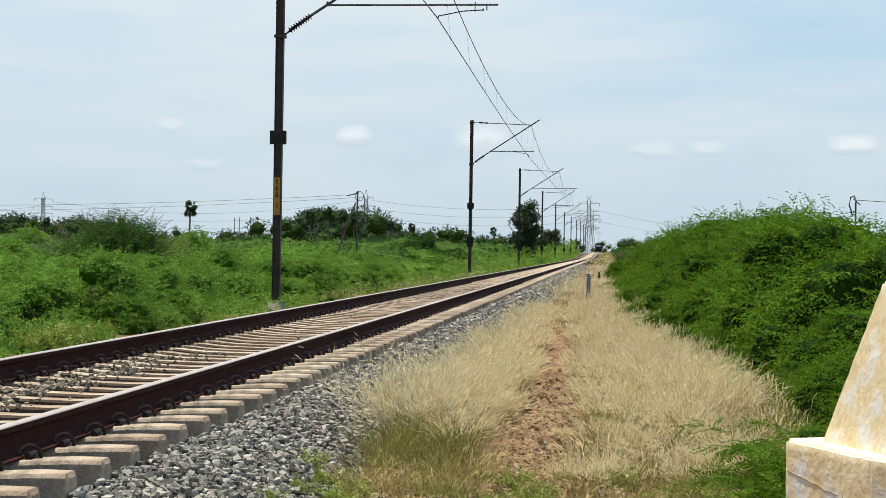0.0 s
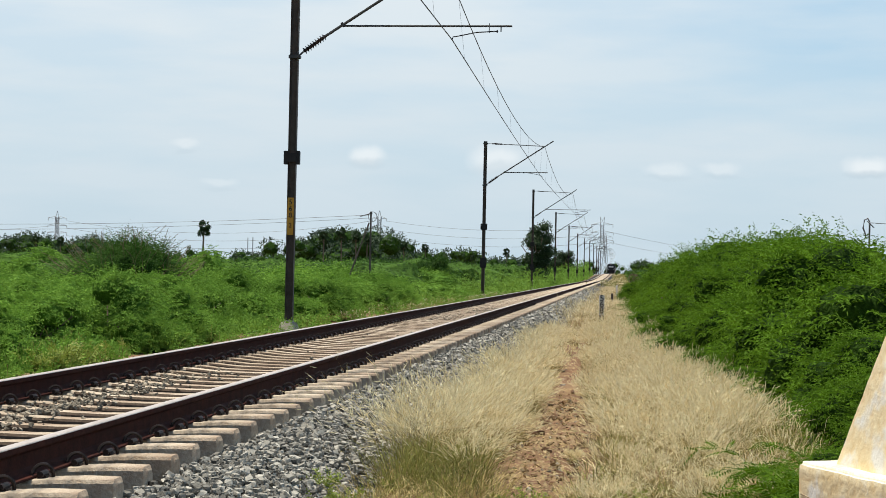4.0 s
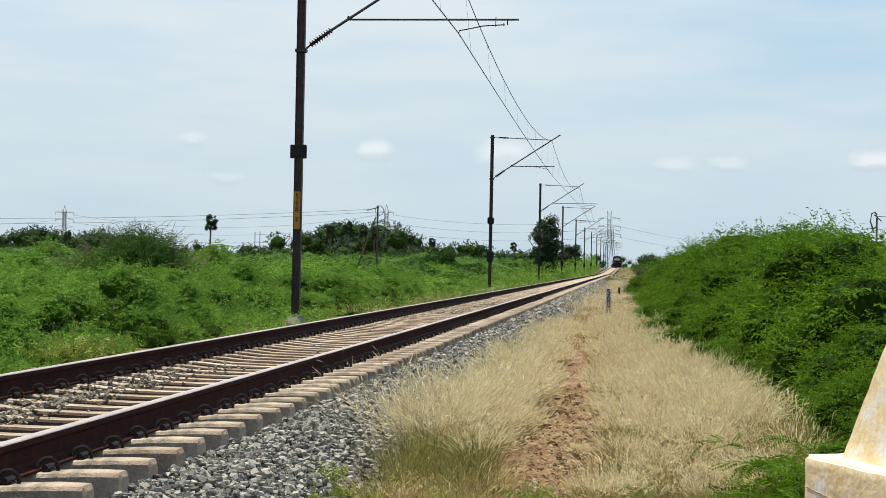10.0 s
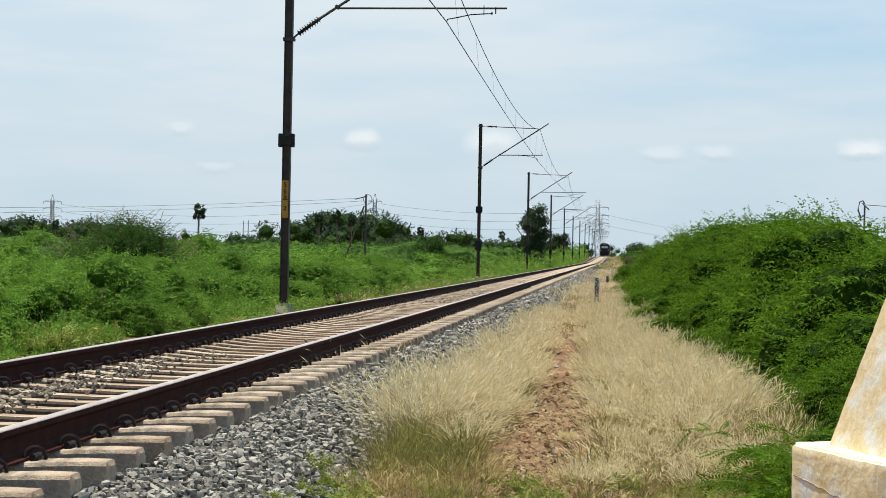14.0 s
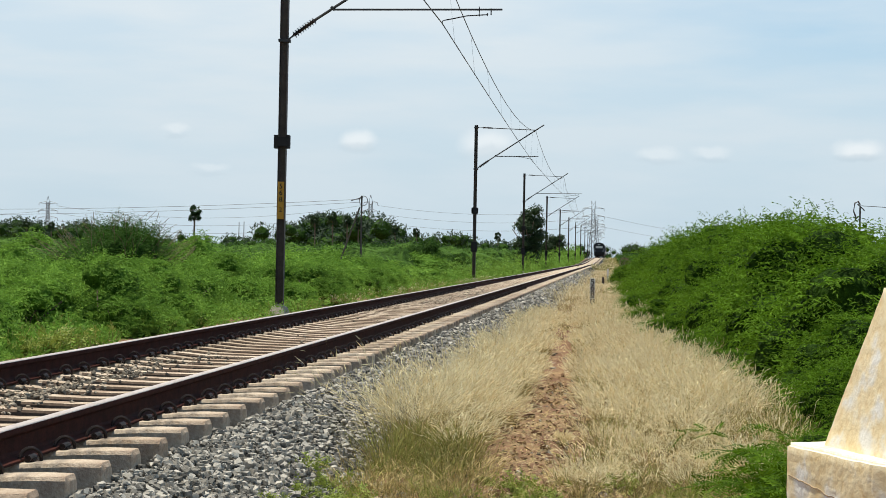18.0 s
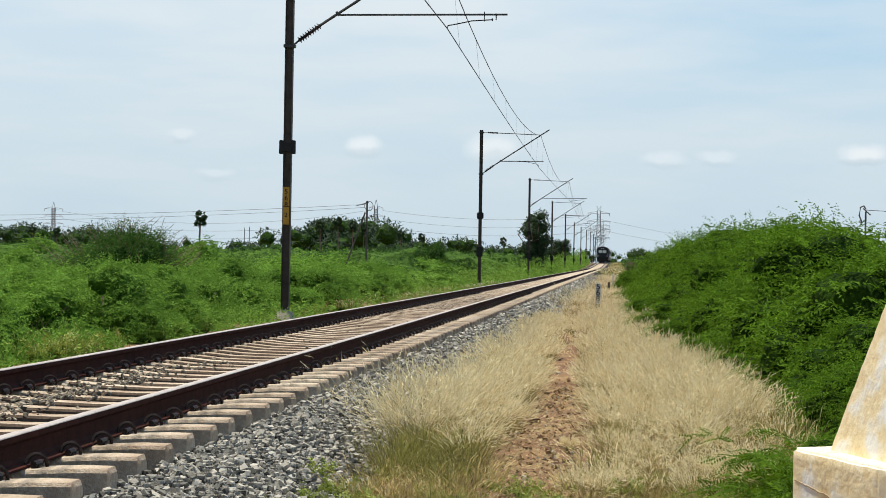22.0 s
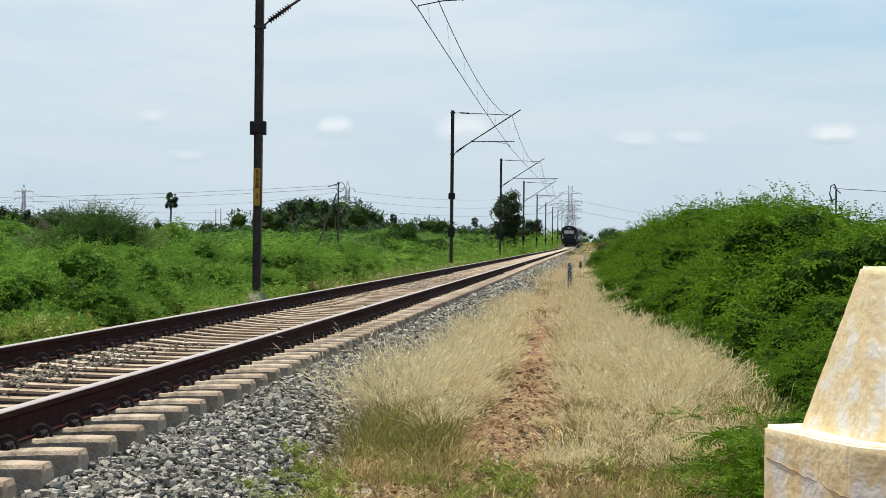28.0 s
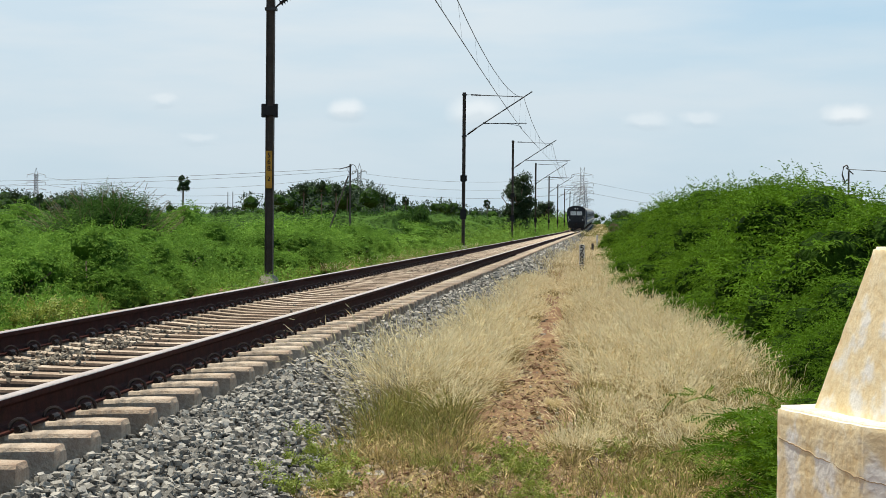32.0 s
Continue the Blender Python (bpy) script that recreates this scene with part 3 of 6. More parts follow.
def lettering(text, size, mat, parent, m, label=""):
    cu = bpy.data.curves.new("lettering", "FONT")
    cu.body, cu.size, cu.extrude = text, size, 0.002
    cu.align_x, cu.align_y, cu.offset = "CENTER", "CENTER", size * 0.012
    ob = new("lettering", cu)
    dg = bpy.context.evaluated_depsgraph_get()
    me = bpy.data.meshes.new_from_object(ob.evaluated_get(dg))
    bpy.data.objects.remove(ob)
    me.materials.clear()
    me.materials.append(mat)
    out = new("lettering", me)
    out.parent, out.matrix_basis = parent, m
    if label:
        out["label"] = label
    return out


def insulator(bm, a, b, ribs=9, r=0.085, core=0.035):
    a, b = Vector(a), Vector(b)
    rod(bm, a, b, core, core, 8)
    for k in range(ribs):
        p = a.lerp(b, (k + 0.5) / ribs)
        d = (b - a).normalized() * 0.012
        rod(bm, p - d, p + d, r, r * 0.55, 12)
    return bm


def build_mast(y, out_stagger, detail):
    """A steel H mast with its hinged bracket that carries the wires. Base at the mast's foot."""
    zb = track_z(y)
    mast = empty("catenary_mast", pose(MX + track_x(y), y, zb))
    tagged(mast, "dark steel overhead-line mast with a hinged wire bracket", "mast", "overhead-line masts")
    bm = bmesh.new()
    for s in (-1, 1):
        box(bm, s * 0.079 - 0.0055, s * 0.079 + 0.0055, -0.078, 0.078, -0.6, 7.73)
    box(bm, -0.0735, 0.0735, -0.005, 0.005, -0.6, 7.725)
    part("column", bm, M_MAST, mast)
    bm = bmesh.new()
    bmesh.ops.create_cone(bm, cap_ends=True, segments=14, radius1=0.25, radius2=0.15, depth=0.26, matrix=pose(0.0, 0, -0.33))
    bmesh.ops.bevel(bm, geom=[e for e in bm.edges if e.calc_length() < 0.2], offset=0.05, segments=2, affect="EDGES")
    box(bm, -0.95, 0.35, -0.35, 0.35, -0.62, -0.40, 0.03)
    part("footing", bm, M_FOOTING, mast, "rough grey concrete footing")
    # bracket: strut tube from low on the mast up over the track, stay tube above
    bm = rod(bmesh.new(), (0.61, 0, 5.86), (3.52, 0, 7.78), 0.030, sides=8)
    rod(bm, (0.06, 0, 5.44), (0.20, 0, 5.56), 0.020, sides=6)
    part("bracket_tube", bm, M_ARM, mast)
    part("insulator", insulator(bmesh.new(), (0.20, 0, 5.56), (0.66, 0, 5.89)), M_INSUL, mast, "dark ribbed insulator")
    bm = rod(bmesh.new(), (0.85, 0, 7.58), (3.05, 0, 7.50), 0.020, sides=6)
    rod(bm, (0.08, 0, 7.60), (0.35, 0, 7.60), 0.012, sides=6)
    part("stay_tube", bm, M_ARM, mast)
    part("insulator", insulator(bmesh.new(), (0.35, 0, 7.60), (0.85, 0, 7.58), 8, 0.06, 0.03), M_INSUL, mast, "dark ribbed insulator")
    reach = 4.66 if out_stagger else 3.25
    bm = rod(bmesh.new(), (1.08, 0, 6.115), (reach, 0, 6.14), 0.021, sides=6)
    rod(bm, (1.07, 0, 6.10), (1.00, 0, 6.18), 0.03, sides=6)
    part("register_arm", bm, M_ARM, mast)
    bm = bmesh.new()
    if out_stagger:
        rod(bm, (4.42, 0, 6.16), (4.42, 0, 6.02), 0.014, sides=6)
        rod(bm, (4.34, 0, 6.06), (4.34, 0, 6.00), 0.014, sides=6)
        tube(bm, [(4.36, 0, 6.03), (3.9, 0, 6.00), (3.52, 0, 5.92), (3.40, 0, 5.90), (3.38, 0, 5.84)], 0.013)
        rod(bm, (4.17, 0, 6.20), (4.17, 0, 5.99), 0.010, sides=6)
    else:
        rod(bm, (2.00, 0, 6.16), (2.00, 0, 6.08), 0.014, sides=6)
        tube(bm, [(2.0, 0, 6.12), (2.4, 0, 6.09), (2.84, 0, 6.0), (2.96, 0, 5.95), (2.98, 0, 5.85)], 0.013)
    part("steady_arm", bm, M_ARM, mast)
    for z in (5.44, 7.60):
        bm = box(bmesh.new(), -0.115, 0.13, -0.10, 0.10, z - 0.035, z + 0.035, 0.008)
        part("clamp", bm, M_ARM, mast)
    bm = bmesh.new()
    for s in (-1, 1):
        box(bm, s * 0.130 - 0.042, s * 0.130 + 0.042, -0.11, 0.02, 3.13, 3.42, 0.01)
    box(bm, -0.11, 0.11, -0.118, -0.092, 3.18, 3.37, 0.006)
    part("switch_box", bm, M_BLACK, mast)
    if detail:
        plate = part("number_plate", box(bmesh.new(), -0.068, 0.068, -0.094, -0.084, 1.62, 2.42, 0.004), M_PLATE, mast, "yellow enamel plate with black figures")
        for k, ch in enumerate("568"):
            lettering(ch, 0.15, M_BLACK, plate, pose(0.0, -0.0965, 2.32 - 0.14 * k, 90), "black figure")
        lettering("2", 0.13, M_BLACK, plate, pose(0.0, -0.0965, 1.82, 90), "black figure")
        part("dividing_line", box(bmesh.new(), -0.068, 0.068, -0.0965, -0.0935, 2.00, 2.012), M_BLACK, plate)
    else:
        part("number_plate", box(bmesh.new(), -0.14, 0.14, -0.11, -0.095, 3.10, 3.44, 0.004), M_BLACK, mast)
        part("lower_box", box(bmesh.new(), -0.16, 0.16, -0.13, -0.08, 1.15, 1.65, 0.02), M_BLACK, mast)
    return mast


for i, y in enumerate(MASTS):
    build_mast(y, i % 2 == 0, i == 0)


def wire_spot(i):
    """Where the wires hang at the mast i: x of the contact wire and of the catenary."""
    if i % 2 == 0:
        return MX + 3.38, MX + 3.20
    return MX + 2.98, MX + 3.08


def build_wires():
    ys = [MASTS[0] - 58.0] + MASTS
    for i in range(len(ys) - 1):
        y0, y1 = ys[i], ys[i + 1]
        (c0, k0), (c1, k1) = wire_spot(i + 1), wire_spot(i)

        def contact(s):
            y = y0 + (y1 - y0) * s
            return Vector((c0 + (c1 - c0) * s + track_x(y), y, 5.84 + track_z(y) - 0.06 * math.sin(math.pi * s)))

        def upper(s):
            y = y0 + (y1 - y0) * s
            return Vector((k0 + (k1 - k0) * s + track_x(y), y, 7.47 + track_z(y) - 0.95 * 4 * s * (1 - s)))

        r = 0.012
        wire = part("contact_wire", tube(bmesh.new(), [contact(k / 10) for k in range(11)], r, 5), M_WIRE)
        tagged(wire, "thin copper contact wire above the track", "wire", "overhead wires")
        cat = part("catenary_wire", tube(bmesh.new(), [upper(k / 16) for k in range(17)], r, 5), M_WIRE)
        tagged(cat, "sagging carrying wire with thin droppers", "wire", "overhead wires")
        if i < 6:
            for k in range(8):
                s = (k + 0.5) / 8
                part("dropper", rod(bmesh.new(), contact(s), upper(s), 0.0025, sides=4), M_WIRE, cat)


build_wires()

# ---------------------------------------------------------------- plants


def unit(v):
    return v / np.maximum(np.linalg.norm(v, axis=-1, keepdims=True), 1e-9)


def fronds(P, D, N, L, count=6, wide=0.30, fill=0.42):
    """Feathery leaves: leaflets as small rhombs on both sides of a midrib. P, D, N: (n, 3); L: (n,)."""
    S = unit(np.cross(D, N))
    N = unit(np.cross(S, D))
    out = []
    for j in range(count):
        s = (j + 0.6) / count
        side = 1 if j % 2 else -1
        base = P + D * (L * s * 0.85)[:, None] - N * (L * 0.25 * s * s)[:, None]
        way = unit(D * 0.55 + S * side * 0.8 - N * 0.25) if j < count - 1 else D
        l = (L * fill * (1.1 - 0.45 * abs(s - 0.4)))[:, None]
        cross = unit(np.cross(way, N)) * l * wide * 0.5
        out.append(np.stack([base, base + way * l * 0.5 + cross, base + way * l, base + way * l * 0.5 - cross], 1))
    return np.concatenate(out)


def dome_points(rng, lumps, n):
    """Points and outward normals on the outside of a heap of rounded lumps (x, y, z, r, squash)."""
    area = lumps[:, 3] ** 2
    k = rng.choice(len(lumps), n, p=area / area.sum())
    d = unit(rng.normal(size=(n, 3)))
    d[:, 2] = np.where(d[:, 2] < -0.35, -d[:, 2], d[:, 2])
    r = lumps[k, 3:4] * (1 - 0.22 * rng.random((n, 1)) ** 1.5)
    sq = np.stack([np.ones(n), np.ones(n), lumps[k, 4]], 1)
    P = lumps[k, :3] + d * r * sq
    inside = np.zeros(n, bool)
    for c in lumps:
        e = (P - c[:3]) / np.array([1, 1, c[4]])
        inside |= (np.linalg.norm(e, axis=1) < c[3] * 0.66)
    return P[~inside], unit(d / sq)[~inside]


def shrub_lumps(rng, R, H, n, skirt):
    a, q = rng.uniform(0, 2 * math.pi, n), np.sqrt(rng.random(n))
    x, y = R * 0.72 * q * np.cos(a), R * 0.72 * q * np.sin(a)
    r = rng.uniform(0.24, 0.42, n) * R
    top = H * (1 - 0.62 * q ** 2) * rng.uniform(0.82, 1.08, n)
    z = np.maximum(top - r * 0.7, r * 0.35)
    low = rng.random(n) < skirt
    z = np.where(low, r * 0.45, z)
    return np.stack([x, y, z, r, np.full(n, 0.7)], 1)


def ball_tris(sub):
    bm = bmesh.new()
    bmesh.ops.create_icosphere(bm, subdivisions=sub, radius=1.0)
    V = np.array([[v.co for v in f.verts] for f in bm.faces])
    bm.free()
    return V


BALL = ball_tris(2)


def core_polys(lumps, k=0.80):
    """The inner leaf masses of a crown, lumpy, so that it is not see-through."""
    B = BALL
    r = lumps[:, 3] * k
    ph = np.arange(len(lumps)) * 1.7
    d = B[None] * np.array([1, 1, 1.0])
    w = 1 + 0.13 * np.sin(d[..., 0] * 5 + ph[:, None, None]) * np.sin(d[..., 1] * 6 + 2 * ph[:, None, None]) + 0.10 * np.sin(d[..., 2] * 9 + d[..., 0] * 7 + ph[:, None, None])
    sq = np.stack([np.ones(len(lumps)), np.ones(len(lumps)), lumps[:, 4]], 1)
    V = lumps[:, None, None, :3] + d * (w * r[:, None, None])[..., None] * sq[:, None, None, :]
    V = V.reshape(-1, 3, 3)
    return np.concatenate([V, V[:, 2:3]], 1)


def sprays(rng, P, D, L, pairs, leaf, wide, droop=0.28, rise=0.15, tilt=0.6):
    """Flat drooping fans of pinnate foliage: leaves in pairs along a bent twig. P, D: (n, 3); L: (n,)."""
    n = len(P)
    up = np.array([0, 0, 1.0])
    side = unit(np.cross(D, up) + rng.normal(size=(n, 3)) * 0.15)
    out = []
    for j in range(pairs):
        s = (j + 1.0) / pairs
        C = P + D * (L * s)[:, None] + up * (L * (rise * s - droop * s * s))[:, None]
        T = unit(D + up * (rise - 2 * droop * s))
        for sgn in ((-1, 1) if j < pairs - 1 else (0,)):
            way = unit(T * (0.6 if sgn else 1.0) + side * sgn * 0.8 + rng.normal(size=(n, 3)) * 0.22 - up * 0.08)
            l = (leaf * (1.15 - 0.5 * s) * rng.uniform(0.7, 1.25, n))[:, None]
            across = unit(np.cross(way, up + rng.normal(size=(n, 3)) * tilt)) * l * wide * 0.5
            mid = C + way * l * 0.5
            out.append(np.stack([C, mid + across, C + way * l - up * l * 0.18, mid - across], 1))
    return np.concatenate(out)


def twig_sprays(rng, P, N, count, L, leaf):
    """Long arching shoots that stand out of a crown, thin and sparsely leaved."""
    k = rng.choice(len(P), count)
    out = []
    for i in k:
        d = unit(N[i] * np.array([1, 1, 0.4]) + np.array([0, 0, 0.55]) + rng.normal(size=3) * 0.45)
        bend = np.array([rng.normal() * 0.4, rng.normal() * 0.4, -0.75])
        ln = L * rng.uniform(0.5, 1.5)
        s = np.linspace(0, 1, 7)[:, None]
        C = P[i] + d * ln * s + bend * ln * 0.5 * s ** 2
        T = unit(np.gradient(C, axis=0))
        side = unit(np.cross(T, rng.normal(size=3)))
        out.append(np.stack([C[:-1] - side[:-1] * 0.006, C[1:] - side[1:] * 0.004, C[1:] + side[1:] * 0.004, C[:-1] + side[:-1] * 0.006], 1))
        q = rng.integers(1, 7, 16)
        D = unit(T[q] * 0.6 + rng.normal(size=(16, 3)) * 0.7)
        l = (leaf * rng.uniform(0.6, 1.1, 16))[:, None]
        w = unit(np.cross(D, rng.normal(size=(16, 3)))) * l * 0.13
        out.append(np.stack([C[q], C[q] + D * l * 0.5 + w, C[q] + D * l, C[q] + D * l * 0.5 - w], 1))
    return np.concatenate(out)


def shrub_meshes(seed, R, H, n, leaf, pairs, length, shoots, shoot_len, mat, lumps=15, wide=0.30, skirt=0.2, upright=0.0, low=1.0):
    """A crown of layered sprays over masses coloured dark as shade, and its stems."""
    rng = np.random.default_rng(seed)
    lm = shrub_lumps(rng, R, H, lumps, skirt)
    P, N = dome_points(rng, lm, n)
    # low < 1 thins the low sprays, baring the dark core as hollow shade
    keep = (P[:, 2] > 0.02) & (rng.random(len(P)) < np.interp(P[:, 2] / H, [0.15, 0.45], [low, 1.0]))
    P, N = P[keep], N[keep]
    D = unit(N * np.array([1.0, 1.0, 0.35 + upright]) + rng.normal(size=P.shape) * np.array([0.55, 0.55, 0.22]) + np.array([0, 0, upright]))
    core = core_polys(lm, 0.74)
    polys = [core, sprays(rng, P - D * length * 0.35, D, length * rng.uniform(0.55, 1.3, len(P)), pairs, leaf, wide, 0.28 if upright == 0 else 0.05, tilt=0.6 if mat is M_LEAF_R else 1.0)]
    if shoots:
        high = P[:, 2] > H * 0.5
        polys.append(twig_sprays(rng, P[high], N[high], shoots, shoot_len, leaf * 0.8))
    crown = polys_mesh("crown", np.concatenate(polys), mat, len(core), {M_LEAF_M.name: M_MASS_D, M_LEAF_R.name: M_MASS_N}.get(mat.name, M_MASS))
    bm = bmesh.new()
    for _ in range(7):
        a, b = rng.uniform(0, 6.28), rng.uniform(0.3, 0.6) * R
        c = (math.cos(a) * b, math.sin(a) * b, H * rng.uniform(0.4, 0.6))
        tube(bm, [(0.05 * math.cos(a), 0.05 * math.sin(a), -0.2), (c[0] * 0.4, c[1] * 0.4, c[2] * 0.55), c], 0.02, 5)
    me = bpy.data.meshes.new("stems")
    bm.to_mesh(me)
    bm.free()
    me.materials.append(M_BARK)
    return crown, me


def place_shrub(meshes, x, y, scale, turn, name, label, group, z=None):
    ob = empty(name, pose(x, y, float(ground_z(x, y)) if z is None else z, 0, 0, turn) @ Matrix.Diagonal((*scale, 1)))
    tagged(ob, label, "shrub", group)
    share("crown", meshes[0], ob)
    share("stems", meshes[1], ob)
    return ob


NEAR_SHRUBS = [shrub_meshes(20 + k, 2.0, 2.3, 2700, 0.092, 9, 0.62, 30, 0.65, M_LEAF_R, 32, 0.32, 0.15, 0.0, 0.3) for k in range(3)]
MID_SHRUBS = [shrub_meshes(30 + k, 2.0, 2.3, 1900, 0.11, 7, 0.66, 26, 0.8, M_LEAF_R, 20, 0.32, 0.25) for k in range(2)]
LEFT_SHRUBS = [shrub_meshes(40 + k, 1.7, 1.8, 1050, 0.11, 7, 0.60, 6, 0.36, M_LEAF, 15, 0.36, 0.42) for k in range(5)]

# the thicket beside the path: x, y, radius, height of the top over the rails
THICKET = [(6.15, 16.2, 0.85, 0.30), (5.95, 14.2, 0.65, 0.0), (5.45, 12.9, 0.6, -0.16), (5.25, 11.2, 0.42, -0.2), (7.75, 17.2, 1.7, 0.9), (6.45, 19.0, 1.15, 0.62), (6.9, 21.5, 1.75, 1.15), (9.1, 22, 2.1, 1.1), (5.6, 24.0, 0.95, -0.1), (5.25, 27.0, 0.75, -0.05), (5.0, 30.5, 0.8, 0.10), (4.85, 36, 0.85, 0.20), (4.75, 43, 0.9, 0.30), (6.75, 26, 1.8, 1.5), (9.9, 28, 2.4, 1.2),
           (6.1, 29.0, 1.35, 1.0), (6.95, 31.5, 1.9, 1.68), (8.2, 28.5, 1.9, 1.45), (9.2, 35, 2.4, 1.4), (6.0, 34.5, 1.4, 1.15), (6.75, 37.5, 1.8, 1.75), (8.4, 39.5, 2.0, 1.7), (12.0, 34, 2.4, 1.3), (5.9, 41.0, 1.4, 1.25), (6.6, 44, 1.9, 1.95), (9.2, 45, 2.5, 1.75),
           (5.7, 48.0, 1.4, 1.2), (6.4, 51, 1.9, 1.95), (12.4, 46, 2.5, 1.45), (5.6, 55.5, 1.4, 1.15), (6.2, 59, 1.9, 1.95), (8.8, 59, 2.4, 2.3), (12.2, 60, 2.6, 1.7), (5.6, 64, 1.4, 1.05), (6.2, 68, 2.0, 1.75), (9.0, 70, 2.5, 2.3), (6.3, 79, 2.0, 1.5), (15.5, 58, 2.6, 2.5), (16, 45, 2.6, 1.9)]


def build_thicket():
    rnd = random.Random(8)
    for i, (x, y, r, top) in enumerate(THICKET):
        g = float(ground_z(x, y))
        h = (top - g) / 2.3
        place_shrub(NEAR_SHRUBS[i % 3] if y < 36 else MID_SHRUBS[i % 2], x, y, (r / 2.0, r / 2.0, h), rnd.uniform(0, 360), "mesquite_shrub", "dense feathery green thorn shrub with arching shoots", "thicket beside the path")


build_thicket()


def left_top(y):
    return float(np.interp(y, [22, 30, 40, 60, 85, 120], [-0.35, -0.1, 0.2, 0.85, 1.45, 1.6]))


def build_left_scrub():
    rnd = random.Random(4)
    spots = []
    tries = 0
    while len(spots) < 78 and tries < 6000:
        tries += 1
        y = 20 + 75 * rnd.random() ** 0.8
        lo, hi = 3.84 - 0.345 * y - 2.0, -4.2
        if lo > hi:
            continue
        x = rnd.uniform(lo, hi)
        w = rnd.uniform(0.95, 1.45) * (0.95 + y / 140)
        if x > -3.1 - (1.75 if y < 48 else 1.5) * w:
            continue
        if abs(x + 5.6) < 3.0 and 62 < y < 79:
            continue
        gap = 1.8 + y / 48
        if all((x - a) ** 2 + ((y - b) * 0.75) ** 2 > gap ** 2 for a, b, _ in spots):
            spots.append((x, y, w))
    for i, (x, y, w) in enumerate(spots):
        g = float(ground_z(x, y))
        cap = float(np.interp((x - 3.85) / y, [-0.150, -0.118], [2.1, 0.95])) if y > 60 else 9.0
        h = (min(left_top(y), cap) + rnd.uniform(-0.50, 0.15) - g) / 1.8
        place_shrub(LEFT_SHRUBS[i % 5], x, y, (w, w, max(h, 0.35)), rnd.uniform(0, 360), "mesquite_shrub", "bright green feathery scrub bush", "scrub west of the track")
    # small bushes at the foot of the bank
    for _ in range(120):
        y = rnd.uniform(17, 72)
        s = rnd.uniform(0.36, 0.70)
        x = -3.1 - 1.6 * s - rnd.uniform(0, 2.2) ** 1.3
        place_shrub(LEFT_SHRUBS[rnd.randrange(5)], x, y, (s, s, s * 1.15), rnd.uniform(0, 360), "mesquite_shrub", "young green feathery bush below the bank", "scrub west of the track")
    # a taller, greyer bush with bare shoots
    mesh = shrub_meshes(77, 2.6, 3.2, 7000, 0.10, 6, 0.55, 0, 0.9, M_LEAF_M, 24, 0.26, 0.2, 0.25)
    rng = np.random.default_rng(70)
    bm = bmesh.new()
    for _ in range(130):
        a, q = rng.uniform(0, 6.28), math.sqrt(rng.random())
        foot = Vector((1.45 * q * math.cos(a), 1.45 * q * math.sin(a), 2.75 - 0.9 * q * q))
        out = Vector((math.cos(a) * q * 0.9 + rng.normal() * 0.25, math.sin(a) * q * 0.9 + rng.normal() * 0.25, 1.0)).normalized()
        mid = foot + out * rng.uniform(0.45, 0.75)
        tube(bm, [foot, mid, mid + (out + Vector((rng.normal() * 0.25, rng.normal() * 0.25, -0.05))) * rng.uniform(0.2, 0.5)], 0.0065, 4)
    tall = place_shrub(mesh, -15.3, 73, (1.55, 1.4, 1.26), 20, "tall_shrub", "tall dark green bush with thin bare upright shoots", "scrub west of the track")
    part("shoot_tuft", bm, M_DUST, tall, "thin bare grey-brown shoots")
    mesh = shrub_meshes(78, 2.6, 2.2, 2400, 0.18, 4, 0.45, 10, 0.5, M_LEAF_M, 14, 0.4)
    place_shrub(mesh, -5.95, 100, (0.60, 0.60, 1.36), 20, "round_shrub", "round dark green bush above the scrub", "scrub west of the track")


build_left_scrub()


